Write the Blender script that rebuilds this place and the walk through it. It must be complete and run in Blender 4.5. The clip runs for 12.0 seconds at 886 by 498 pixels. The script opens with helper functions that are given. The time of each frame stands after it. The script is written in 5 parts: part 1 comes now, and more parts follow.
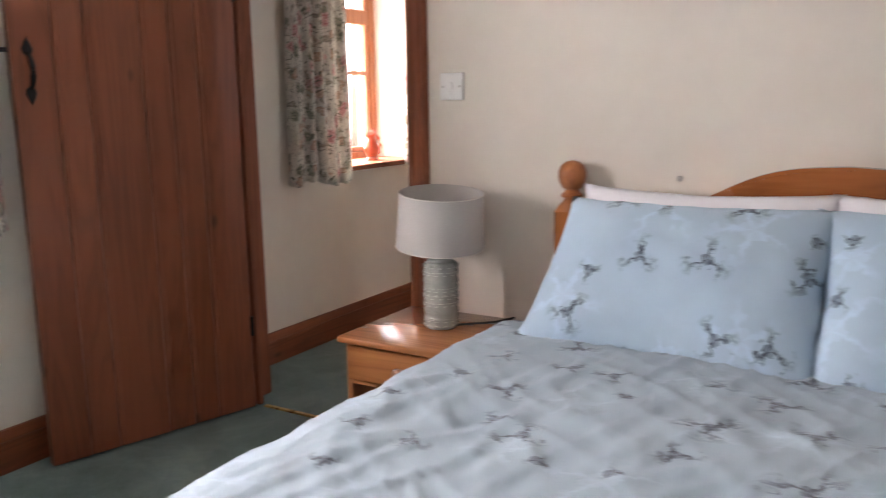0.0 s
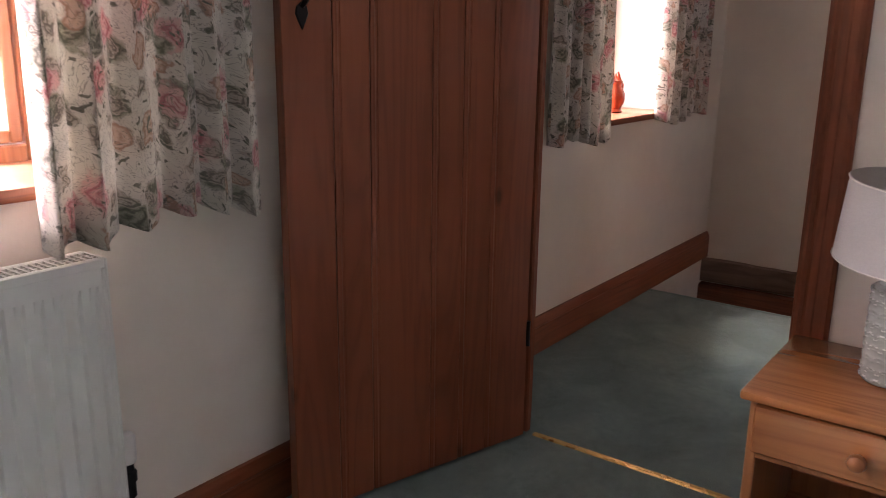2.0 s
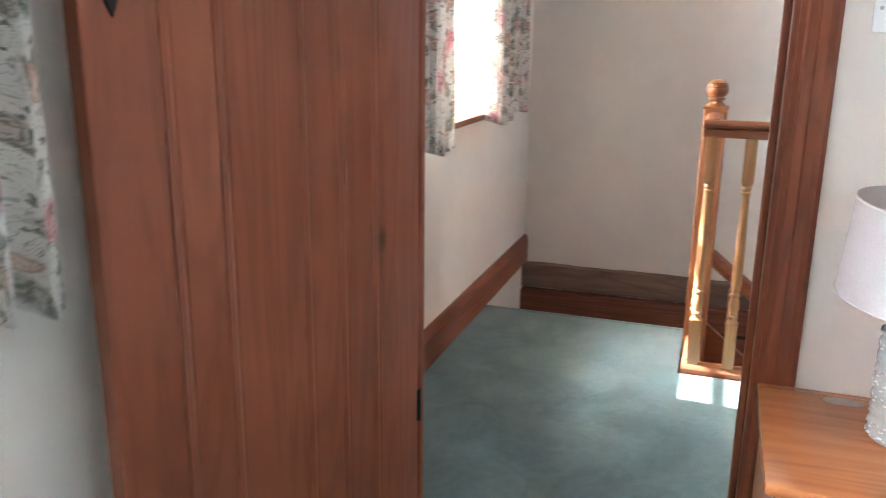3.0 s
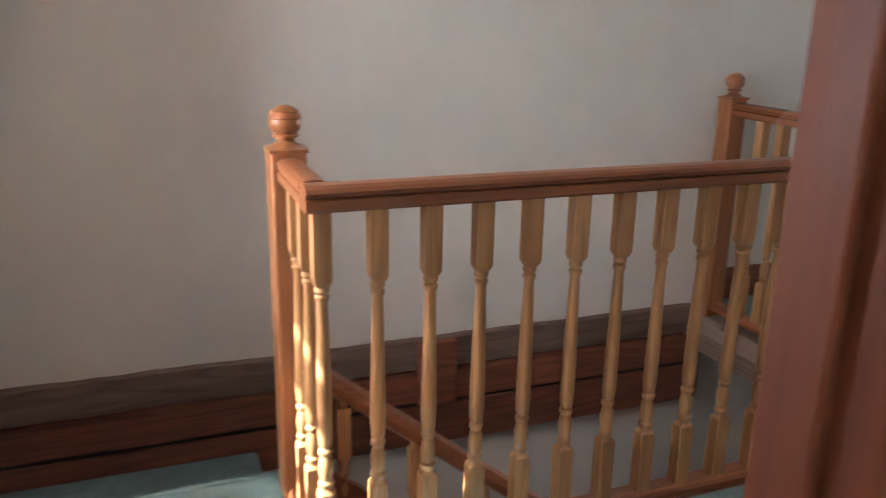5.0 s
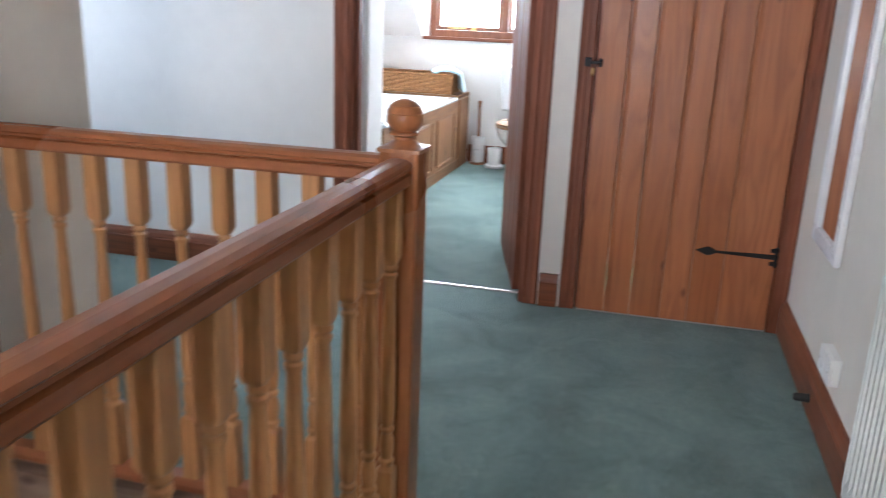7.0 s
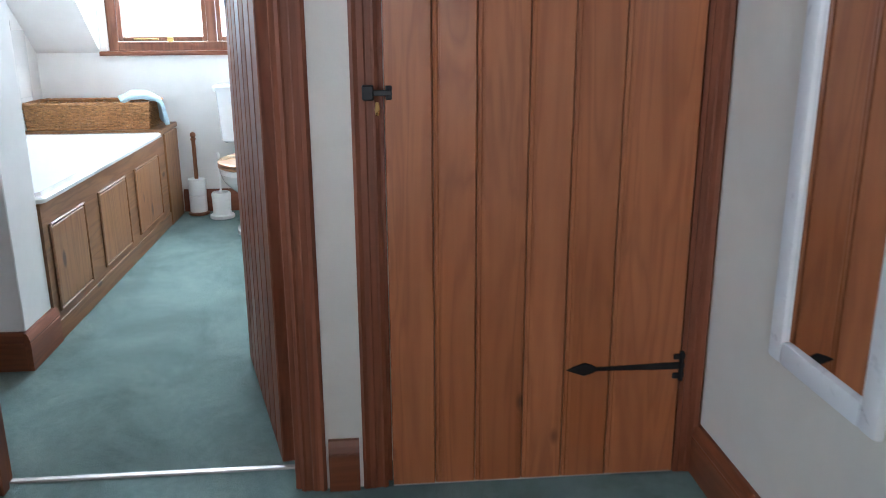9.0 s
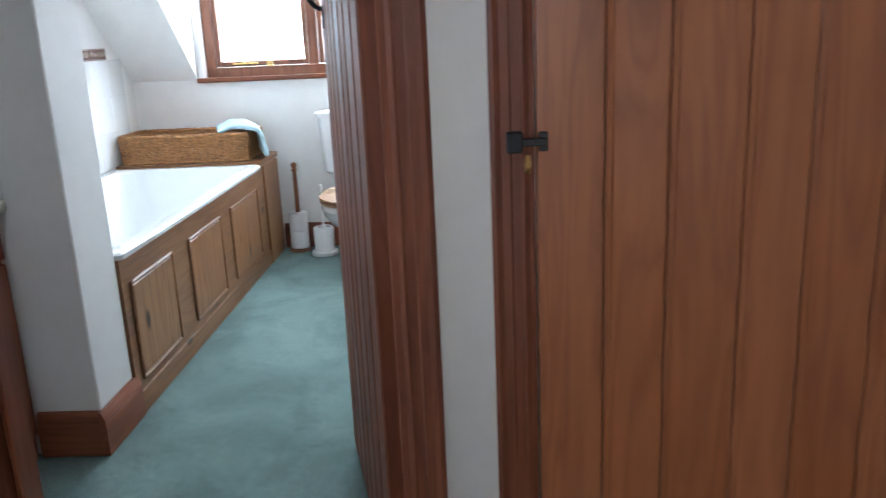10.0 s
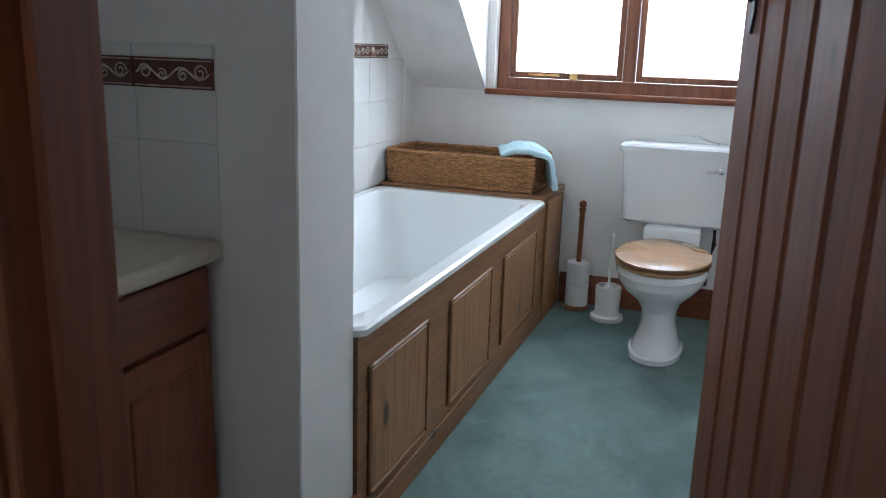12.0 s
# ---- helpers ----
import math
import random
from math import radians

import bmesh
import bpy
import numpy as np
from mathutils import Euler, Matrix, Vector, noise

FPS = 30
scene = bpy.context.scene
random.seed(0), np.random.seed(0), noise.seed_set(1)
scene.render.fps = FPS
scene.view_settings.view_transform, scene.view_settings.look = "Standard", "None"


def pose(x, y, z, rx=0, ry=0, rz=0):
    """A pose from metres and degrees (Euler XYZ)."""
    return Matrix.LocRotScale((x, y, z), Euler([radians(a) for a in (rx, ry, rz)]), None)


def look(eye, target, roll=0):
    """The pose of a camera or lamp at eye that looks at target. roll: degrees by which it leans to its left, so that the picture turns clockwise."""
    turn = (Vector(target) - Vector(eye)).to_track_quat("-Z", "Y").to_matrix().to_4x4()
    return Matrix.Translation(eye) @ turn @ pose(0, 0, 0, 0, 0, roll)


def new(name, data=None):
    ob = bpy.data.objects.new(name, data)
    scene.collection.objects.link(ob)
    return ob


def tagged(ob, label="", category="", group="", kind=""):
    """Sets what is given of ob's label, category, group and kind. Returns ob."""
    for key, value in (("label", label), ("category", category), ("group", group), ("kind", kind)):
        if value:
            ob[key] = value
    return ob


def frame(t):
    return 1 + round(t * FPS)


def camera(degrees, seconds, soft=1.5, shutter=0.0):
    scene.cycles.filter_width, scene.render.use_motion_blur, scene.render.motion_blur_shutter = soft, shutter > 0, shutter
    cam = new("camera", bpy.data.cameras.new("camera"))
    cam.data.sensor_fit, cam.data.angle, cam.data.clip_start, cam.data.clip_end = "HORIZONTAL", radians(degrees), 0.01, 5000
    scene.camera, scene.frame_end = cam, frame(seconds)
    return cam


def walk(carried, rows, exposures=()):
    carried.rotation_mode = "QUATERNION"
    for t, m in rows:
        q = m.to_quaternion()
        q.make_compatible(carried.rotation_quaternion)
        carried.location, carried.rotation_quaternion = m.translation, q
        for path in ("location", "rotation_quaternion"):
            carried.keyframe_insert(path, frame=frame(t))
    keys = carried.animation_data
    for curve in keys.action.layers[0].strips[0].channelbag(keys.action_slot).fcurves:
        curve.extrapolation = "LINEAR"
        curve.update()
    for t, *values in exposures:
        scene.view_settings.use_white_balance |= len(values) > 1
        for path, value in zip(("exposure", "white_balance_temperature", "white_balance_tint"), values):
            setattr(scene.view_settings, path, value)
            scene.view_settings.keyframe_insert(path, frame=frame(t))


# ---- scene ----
cam = camera(57.4, 12.0, soft=0.85, shutter=0.35)
PATH = [
    (0, (2.634, -2.534, 1.229), (1.627, -0.844, 0.871), -0.9),
    (0.5, (2.391, -2.498, 1.233), (1.224, -0.923, 0.835), -1.0),
    (1, (2.151, -2.361, 1.213), (0.897, -0.863, 0.783), -1.3),
    (1.5, (1.896, -2.294, 1.191), (0.62, -0.821, 0.74), -0.9),
    (2, (1.542, -2.253, 1.217), (0.383, -0.701, 0.72), 0.7),
    (2.5, (1.236, -2.121, 1.213), (0.309, -0.418, 0.719), 1.6),
    (3, (0.982, -1.909, 1.22), (0.361, -0.078, 0.709), 0.7),
    (3.2, (0.884, -1.81, 1.212), (0.421, 0.069, 0.708), 0.3),
    (5, (0.606, -0.545, 1.295), (1.3, 1.245, 0.732), 1.2),
    (5.5, (0.664, -0.100, 1.246), (1.775, 1.470, 0.696), 3.1),
    (6, (0.883, 0.202, 1.239), (2.334, 1.468, 0.699), 2.0),
    (6.5, (1.033, 0.451, 1.25), (2.767, 1.281, 0.696), 1.9),
    (6.6, (1.082, 0.486, 1.256), (2.85, 1.234, 0.695), 1.9),
    (7, (1.357, 0.581, 1.249), (3.222, 1.042, 0.692), 2.3),
    (7.4, (1.65, 0.664, 1.234), (3.564, 0.838, 0.681), 2.7),
    (7.5, (1.714, 0.709, 1.237), (3.636, 0.797, 0.689), 2.3),
    (7.7, (1.889, 0.746, 1.235), (3.812, 0.705, 0.686), 1.9),
    (9.3, (3.007, 0.878, 1.269), (4.924, 0.708, 0.722), -0.3),
    (9.5, (3.126, 0.901, 1.284), (5.043, 0.759, 0.73), -0.8),
    (10, (3.418, 0.923, 1.271), (5.348, 1.004, 0.754), -2.5),
    (10.5, (3.664, 0.965, 1.275), (5.582, 1.256, 0.786), -1.1),
    (11, (3.937, 1.124, 1.267), (5.819, 1.605, 0.791), 0.5),
    (11.5, (4.151, 1.242, 1.26), (5.99, 1.865, 0.779), 0.9),
    (12, (4.343, 1.316, 1.261), (6.168, 1.977, 0.776), 1.8),
]
EXPOSURES = [(0.0, 2.5, 6650, 23), (1.0, 1.95, 6800, 26), (1.5, 2.2, 6750, 28), (2.0, 1.95, 6700, 33), (2.5, 2.4, 6500, 29), (3.0, 3.55, 5750, 16), (3.2, 3.55, 5750, 16), (5.0, 2.95, 5850, 15), (5.5, 3.4, 5550, 13), (6.0, 3.5, 5850, 16), (6.5, 3.6, 5900, 17), (7.0, 3.3, 6000, 17), (7.6, 3.2, 6050, 18), (9.4, 2.8, 5700, 11), (11.0, 2.15, 5800, 12), (12.0, 1.7, 5800, 12)]
walk(cam, [(t, look(eye, aim, roll)) for t, eye, aim, roll in PATH], EXPOSURES)

# ---- daylight ----
SUN = Vector((1.0, -0.07, -1.01)).normalized()
world = bpy.data.worlds.new("sky")
scene.world = world
world.use_nodes = True
wn = world.node_tree.nodes
sky = wn.new("ShaderNodeTexSky")
sky.sky_type = "NISHITA"
sky.sun_disc = False
sky.sun_elevation = math.asin(-SUN.z)
sky.sun_rotation = math.atan2(-SUN.x, -SUN.y)
wn["Background"].inputs["Strength"].default_value = 0.05
world.node_tree.links.new(sky.outputs[0], wn["Background"].inputs["Color"])
sun = new("sun", bpy.data.lights.new("sun", "SUN"))
sun.data.energy, sun.data.angle, sun.data.color = 5.0, radians(0.6), (1.0, 0.95, 0.87)
sun.matrix_basis = look((-8, 3, 9), Vector((-8, 3, 9)) + SUN)


def window_light(x, y, z, target, w, h, power, colour):
    lamp = new("window_light", bpy.data.lights.new("window_light", "AREA"))
    lamp.data.shape, lamp.data.size, lamp.data.size_y = "RECTANGLE", w, h
    lamp.data.energy, lamp.data.color = power, colour
    lamp.matrix_basis = look((x, y, z), target)
    return lamp


DAY = (0.93, 0.97, 1.0)
window_light(-0.47, -1.83, 1.52, (1, -1.83, 1.5), 1.0, 1.1, 30, (0.98, 0.98, 0.97))
window_light(-0.47, 1.19, 1.45, (1, 1.19, 1.4), 0.8, 1.0, 9.5, (1.0, 0.98, 0.94))
# bluish lamp added behind an unseen recess window, to brighten the landing
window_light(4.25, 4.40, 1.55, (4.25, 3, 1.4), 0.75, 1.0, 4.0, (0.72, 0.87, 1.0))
window_light(8.55, 1.86, 1.55, (7, 1.86, 1.45), 1.2, 1.0, 18, (0.86, 0.95, 1.0))

# ---- plan ----
YH, YL = -0.173, -0.055          # headboard wall: bedroom face, landing face
YF = 2.405                       # far wall over the stairwell
XE = 3.715                        # its outer corner
X2, X2B = 4.832, 4.962           # wall with the bathroom door and the cupboard door
XA, YA, YB, XC, YD = 0.958, 1.455, 1.100, 3.062, 2.333   # newel posts
XB = 8.35                        # bathroom end wall
YT = 2.96                         # tiled wall
YP = 2.128                       # front of the bath


# ---- materials ----
def nodes(name, rough=0.6, metal=0.0, spec=0.5):
    m = bpy.data.materials.new(name)
    m.use_nodes = True
    t = m.node_tree
    b = t.nodes["Principled BSDF"]
    b.inputs["Roughness"].default_value = rough
    b.inputs["Metallic"].default_value = metal
    b.inputs["Specular IOR Level"].default_value = spec
    return m, t, b


def n(t, kind, **kw):
    q = t.nodes.new("ShaderNode" + kind)
    for k, v in kw.items():
        if k in q.inputs:
            q.inputs[k].default_value = v
    return q


def ramp(t, src, stops):
    r = t.nodes.new("ShaderNodeValToRGB")
    e = r.color_ramp.elements
    while len(e) < len(stops):
        e.new(0.5)
    for el, (p, c) in zip(e, stops):
        el.position, el.color = p, (*c, 1) if len(c) == 3 else c
    t.links.new(src, r.inputs[0])
    return r.outputs[0]


def mapped(t, scale=(1, 1, 1), coord="Object", jitter=True):
    c = t.nodes.new("ShaderNodeTexCoord")
    m = t.nodes.new("ShaderNodeMapping")
    m.inputs["Scale"].default_value = scale
    t.links.new(c.outputs[coord], m.inputs["Vector"])
    if jitter:
        o = t.nodes.new("ShaderNodeObjectInfo")
        x = t.nodes.new("ShaderNodeMath")
        x.operation = "MULTIPLY"
        x.inputs[1].default_value = 17.0
        t.links.new(o.outputs["Random"], x.inputs[0])
        cx = t.nodes.new("ShaderNodeCombineXYZ")
        for k in range(3):
            t.links.new(x.outputs[0], cx.inputs[k])
        t.links.new(cx.outputs[0], m.inputs["Location"])
    return m.outputs[0]


def mix(t, a, b, fac, mode="MIX"):
    q = t.nodes.new("ShaderNodeMix")
    q.data_type, q.blend_type = "RGBA", mode
    for src, k in ((fac, 0), (a, 6), (b, 7)):
        if isinstance(src, (int, float)):
            q.inputs[k].default_value = src
        elif isinstance(src, tuple):
            q.inputs[k].default_value = (*src, 1)
        else:
            t.links.new(src, q.inputs[k])
    return q.outputs[2]


def bump(t, b, height, strength=0.2, dist=0.01):
    q = n(t, "Bump", Strength=strength, Distance=dist)
    t.links.new(height, q.inputs["Height"])
    t.links.new(q.outputs[0], b.inputs["Normal"])


def paint(name, col, rough=0.75, var=0.06, bumps=0.12):
    m, t, b = nodes(name, rough, spec=0.3)
    v = mapped(t, jitter=False)
    big = n(t, "TexNoise", Scale=1.3, Detail=4.0)
    fine = n(t, "TexNoise", Scale=90.0, Detail=3.0)
    mid = n(t, "TexNoise", Scale=9.0, Detail=5.0)
    for q in (big, fine, mid):
        t.links.new(v, q.inputs["Vector"])
    dark = tuple(c * (1 - var) for c in col)
    light = tuple(min(1, c * (1 + var * 0.6)) for c in col)
    c = ramp(t, big.outputs[0], [(0.3, dark), (0.7, light)])
    c2 = ramp(t, mid.outputs[0], [(0.3, (0.955, 0.955, 0.955)), (0.7, (1, 1, 1))])
    t.links.new(mix(t, c, c2, 1.0, "MULTIPLY"), b.inputs["Base Color"])
    h = mix(t, fine.outputs[1], mid.outputs[1], 0.5)
    bump(t, b, h, bumps, 0.006)
    return m


def wood(name, light, dark, axis="z", rough=0.35, knots=0.75, scale=1.0, coat=0.0, stripe=1.0):
    """Pine with long grain along an axis, ring lines and a few knots."""
    m, t, b = nodes(name, rough)
    k = "xyz".index(axis)
    s1 = [34.0 * scale] * 3
    s1[k] = 1.6 * scale
    s2 = [9.0 * scale] * 3
    s2[k] = 0.7 * scale
    g1 = n(t, "TexNoise", Scale=1.0, Detail=6.0, Roughness=0.6, Distortion=0.4)
    g2 = n(t, "TexNoise", Scale=1.0, Detail=3.0, Distortion=0.9)
    g3 = n(t, "TexNoise", Scale=1.4, Detail=3.0)
    t.links.new(mapped(t, s1), g1.inputs["Vector"])
    t.links.new(mapped(t, s2), g2.inputs["Vector"])
    t.links.new(mapped(t, (1, 1, 1)), g3.inputs["Vector"])
    rings = t.nodes.new("ShaderNodeMath")
    rings.operation = "MULTIPLY"
    rings.inputs[1].default_value = 7.0
    t.links.new(g2.outputs[0], rings.inputs[0])
    fr = t.nodes.new("ShaderNodeMath")
    fr.operation = "PINGPONG"
    fr.inputs[1].default_value = 0.5
    t.links.new(rings.outputs[0], fr.inputs[0])
    mid = tuple((a * 0.62 + c * 0.38) for a, c in zip(light, dark))
    c1 = ramp(t, fr.outputs[0], [(0.02, mid), (0.30, light), (0.5, tuple(a * 1.04 for a in light))])
    c2 = ramp(t, g1.outputs[0], [(0.30, (0.72, 0.66, 0.6)), (0.62, (1, 1, 1))])
    col = mix(t, c1, c2, 0.8 * stripe, "MULTIPLY")
    c3 = ramp(t, g3.outputs[0], [(0.3, (0.84, 0.80, 0.77)), (0.7, (1.0, 1.0, 1.0))])
    col = mix(t, col, c3, 1.0, "MULTIPLY")
    oi = t.nodes.new("ShaderNodeObjectInfo")
    c4 = ramp(t, oi.outputs["Random"], [(0.0, (0.92, 0.91, 0.90)), (1.0, (1.0, 1.0, 1.0))])
    col = mix(t, col, c4, 1.0, "MULTIPLY")
    if knots:
        sk = [7.0] * 3
        sk[k] = 3.4
        vo = n(t, "TexVoronoi", Scale=1.0, Randomness=1.0)
        t.links.new(mapped(t, sk), vo.inputs["Vector"])
        kn = ramp(t, vo.outputs["Distance"], [(0.09, (1, 1, 1)), (0.16, (0, 0, 0))] if knots >= 0.9 else [(0.045, (1, 1, 1)), (0.115, (0, 0, 0))])
        col = mix(t, col, tuple(c * 0.45 for c in dark), mix(t, (0, 0, 0), kn, knots))
    t.links.new(col, b.inputs["Base Color"])
    if coat:
        b.inputs["Coat Weight"].default_value = coat
        b.inputs["Coat Roughness"].default_value = 0.18
    rr = ramp(t, g3.outputs[0], [(0.3, (rough * 0.8,) * 3), (0.7, (min(1, rough * 1.3),) * 3)])
    t.links.new(rr, b.inputs["Roughness"])
    bump(t, b, g1.outputs[0], 0.12, 0.003)
    return m


def carpet(name, a, c):
    m, t, b = nodes(name, 0.97, spec=0.1)
    v = mapped(t, jitter=False)
    f = n(t, "TexNoise", Scale=420.0, Detail=2.0)
    g = n(t, "TexNoise", Scale=38.0, Detail=6.0, Roughness=0.7)
    h = n(t, "TexNoise", Scale=3.2, Detail=5.0, Roughness=0.6, Distortion=0.6)
    for q in (f, g, h):
        t.links.new(v, q.inputs["Vector"])
    c1 = ramp(t, g.outputs[0], [(0.3, a), (0.7, c)])
    # broad patches: stains and trampled pile, deepened with painted shadow mottling
    c2 = ramp(t, h.outputs[0], [(0.36, (0.58, 0.63, 0.63)), (0.60, (1.0, 1.0, 1.0))])
    c3 = ramp(t, f.outputs[0], [(0.3, (0.66, 0.66, 0.66)), (0.7, (1.1, 1.1, 1.1))])
    t.links.new(mix(t, mix(t, c1, c2, 1.0, "MULTIPLY"), c3, 1.0, "MULTIPLY"), b.inputs["Base Color"])
    bump(t, b, mix(t, f.outputs[0], g.outputs[0], 0.4), 0.7, 0.012)
    b.inputs["Sheen Weight"].default_value = 0.25
    return m


def plain(name, col, rough=0.5, metal=0.0, var=0.12, scale=25.0, bumps=0.05, coat=0.0, transmit=0.0):
    m, t, b = nodes(name, rough, metal)
    v = mapped(t)
    f = n(t, "TexNoise", Scale=scale, Detail=5.0, Roughness=0.6)
    t.links.new(v, f.inputs["Vector"])
    t.links.new(ramp(t, f.outputs[0], [(0.3, tuple(x * (1 - var) for x in col)), (0.7, col)]), b.inputs["Base Color"])
    t.links.new(ramp(t, f.outputs[0], [(0.3, (rough * 0.85,) * 3), (0.7, (min(1, rough * 1.2),) * 3)]), b.inputs["Roughness"])
    if bumps:
        bump(t, b, f.outputs[0], bumps, 0.004)
    if coat:
        b.inputs["Coat Weight"].default_value = coat
        b.inputs["Coat Roughness"].default_value = 0.08
    if transmit:
        b.inputs["Transmission Weight"].default_value = transmit
    return m


def sprigs(t, vec, scale, size, petals, col, base, seed=0.0):
    """Scattered feathery star-shaped sprigs, printed on cloth."""
    vo = n(t, "TexVoronoi", Scale=scale, Randomness=0.8)
    vo.voronoi_dimensions = "2D"
    t.links.new(vec, vo.inputs["Vector"])
    wob = n(t, "TexNoise", Scale=scale * 9.0, Detail=3.0)
    t.links.new(vec, wob.inputs["Vector"])
    sub = t.nodes.new("ShaderNodeVectorMath")
    sub.operation = "SUBTRACT"
    t.links.new(vec, sub.inputs[0])
    t.links.new(vo.outputs["Position"], sub.inputs[1])
    sp = t.nodes.new("ShaderNodeSeparateXYZ")
    t.links.new(sub.outputs[0], sp.inputs[0])

    def op(kind, a, b=None):
        q = t.nodes.new("ShaderNodeMath")
        q.operation = kind
        for i, s in enumerate((a, b)):
            if s is None:
                continue
            if isinstance(s, (int, float)):
                q.inputs[i].default_value = s
            else:
                t.links.new(s, q.inputs[i])
        return q.outputs[0]

    ang = op("ARCTAN2", sp.outputs[1], sp.outputs[0])
    rad = op("SQRT", op("ADD", op("MULTIPLY", sp.outputs[0], sp.outputs[0]), op("MULTIPLY", sp.outputs[1], sp.outputs[1])))
    cs = t.nodes.new("ShaderNodeSeparateColor")
    t.links.new(vo.outputs["Color"], cs.inputs[0])
    turn = op("MULTIPLY", cs.outputs[0], 6.28)
    ray = op("ABSOLUTE", op("COSINE", op("ADD", op("MULTIPLY", ang, petals / 2.0), op("ADD", turn, op("MULTIPLY", wob.outputs[0], seed)))))
    ray = op("POWER", ray, 18.0)
    reach = op("MULTIPLY", op("ADD", cs.outputs[1], 0.35), size)
    fade = op("SUBTRACT", 1.0, op("MINIMUM", op("DIVIDE", rad, reach), 1.0))
    core = op("LESS_THAN", rad, op("MULTIPLY", wob.outputs[0], size * 0.42))
    mask = op("MINIMUM", op("ADD", op("MULTIPLY", op("MULTIPLY", ray, fade), 1.5), op("MULTIPLY", core, 0.5)), 1.0)
    mask = op("MULTIPLY", mask, op("ADD", op("MULTIPLY", wob.outputs[0], 0.9), 0.1))
    mask = op("MINIMUM", op("MULTIPLY", mask, 1.9), 0.92)
    return mix(t, base, col, mask)


def bedding(name, base, sprig):
    m, t, b = nodes(name, 0.85, spec=0.2)
    v = mapped(t, coord="UV", jitter=False)
    big = n(t, "TexNoise", Scale=3.0, Detail=3.0)
    t.links.new(v, big.inputs["Vector"])
    c = ramp(t, big.outputs[0], [(0.3, tuple(x * 0.93 for x in base)), (0.7, base)])
    c = sprigs(t, v, 3.7, 0.15, 5, tuple(min(0.9, x * 1.14) for x in base), c, 3.0)
    c = sprigs(t, v, 5.6, 0.072, 3, sprig, c, 4.0)
    t.links.new(c, b.inputs["Base Color"])
    w = n(t, "TexNoise", Scale=700.0, Detail=1.0)
    t.links.new(v, w.inputs["Vector"])
    cr = n(t, "TexNoise", Scale=16.0, Detail=6.0, Distortion=1.2)
    t.links.new(v, cr.inputs["Vector"])
    bump(t, b, mix(t, cr.outputs[0], w.outputs[0], 0.25), 0.35, 0.012)
    b.inputs["Sheen Weight"].default_value = 0.2
    return m


def floral(name):
    """Curtain cotton with roses and leaves in pink, green, ochre and grey."""
    m, t, b = nodes(name, 0.9, spec=0.15)
    v = mapped(t, coord="UV", jitter=False)
    wob = n(t, "TexNoise", Scale=24.0, Detail=5.0)
    t.links.new(v, wob.inputs["Vector"])
    wv = mix(t, v, wob.outputs[1], 0.085)
    col = None
    base = n(t, "TexNoise", Scale=7.0, Detail=2.0)
    t.links.new(v, base.inputs["Vector"])
    col = ramp(t, base.outputs[0], [(0.35, (0.62, 0.59, 0.52)), (0.65, (0.74, 0.71, 0.64))])

    def blobs(col, scale, lo, hi, c_a, c_b, rings, off):
        mp = t.nodes.new("ShaderNodeMapping")
        mp.inputs["Location"].default_value = (off, off * 1.7, 0)
        t.links.new(wv, mp.inputs["Vector"])
        vo = n(t, "TexVoronoi", Scale=scale, Randomness=1.0)
        vo.voronoi_dimensions = "2D"
        t.links.new(mp.outputs[0], vo.inputs["Vector"])
        mul = t.nodes.new("ShaderNodeMath")
        mul.operation = "MULTIPLY"
        mul.inputs[1].default_value = rings
        t.links.new(vo.outputs["Distance"], mul.inputs[0])
        pp = t.nodes.new("ShaderNodeMath")
        pp.operation = "PINGPONG"
        pp.inputs[1].default_value = 0.5
        t.links.new(mul.outputs[0], pp.inputs[0])
        petals = ramp(t, pp.outputs[0], [(0.05, c_a), (0.4, c_b)])
        mask = ramp(t, vo.outputs["Distance"], [(lo, (1, 1, 1)), (hi, (0, 0, 0))])
        sel = t.nodes.new("ShaderNodeSeparateColor")
        t.links.new(vo.outputs["Color"], sel.inputs[0])
        on = ramp(t, sel.outputs[0], [(0.44, (0, 0, 0)), (0.46, (1, 1, 1))])
        return mix(t, col, petals, mix(t, mask, on, 1.0, "MULTIPLY"))

    col = blobs(col, 12.0, 0.30, 0.37, (0.15, 0.16, 0.12), (0.42, 0.41, 0.33), 5.0, 0.3)
    col = blobs(col, 19.0, 0.26, 0.33, (0.20, 0.18, 0.15), (0.50, 0.45, 0.38), 6.0, 1.9)
    col = blobs(col, 10.0, 0.26, 0.33, (0.46, 0.19, 0.20), (0.68, 0.45, 0.42), 6.0, 3.7)
    col = blobs(col, 11.0, 0.20, 0.27, (0.42, 0.27, 0.20), (0.64, 0.50, 0.40), 5.0, 5.1)
    col = blobs(col, 40.0, 0.14, 0.22, (0.09, 0.10, 0.08), (0.20, 0.20, 0.16), 5.0, 7.7)
    ln = n(t, "TexNoise", Scale=15.0, Detail=4.0, Roughness=0.6, Distortion=0.8)
    t.links.new(v, ln.inputs["Vector"])
    lm = t.nodes.new("ShaderNodeMath")
    lm.operation = "MULTIPLY"
    lm.inputs[1].default_value = 14.0
    t.links.new(ln.outputs[0], lm.inputs[0])
    lp = t.nodes.new("ShaderNodeMath")
    lp.operation = "PINGPONG"
    lp.inputs[1].default_value = 0.5
    t.links.new(lm.outputs[0], lp.inputs[0])
    lines = ramp(t, lp.outputs[0], [(0.03, (0.62, 0.62, 0.62)), (0.10, (0, 0, 0))])
    col = mix(t, col, (0.15, 0.15, 0.125), lines)
    t.links.new(col, b.inputs["Base Color"])
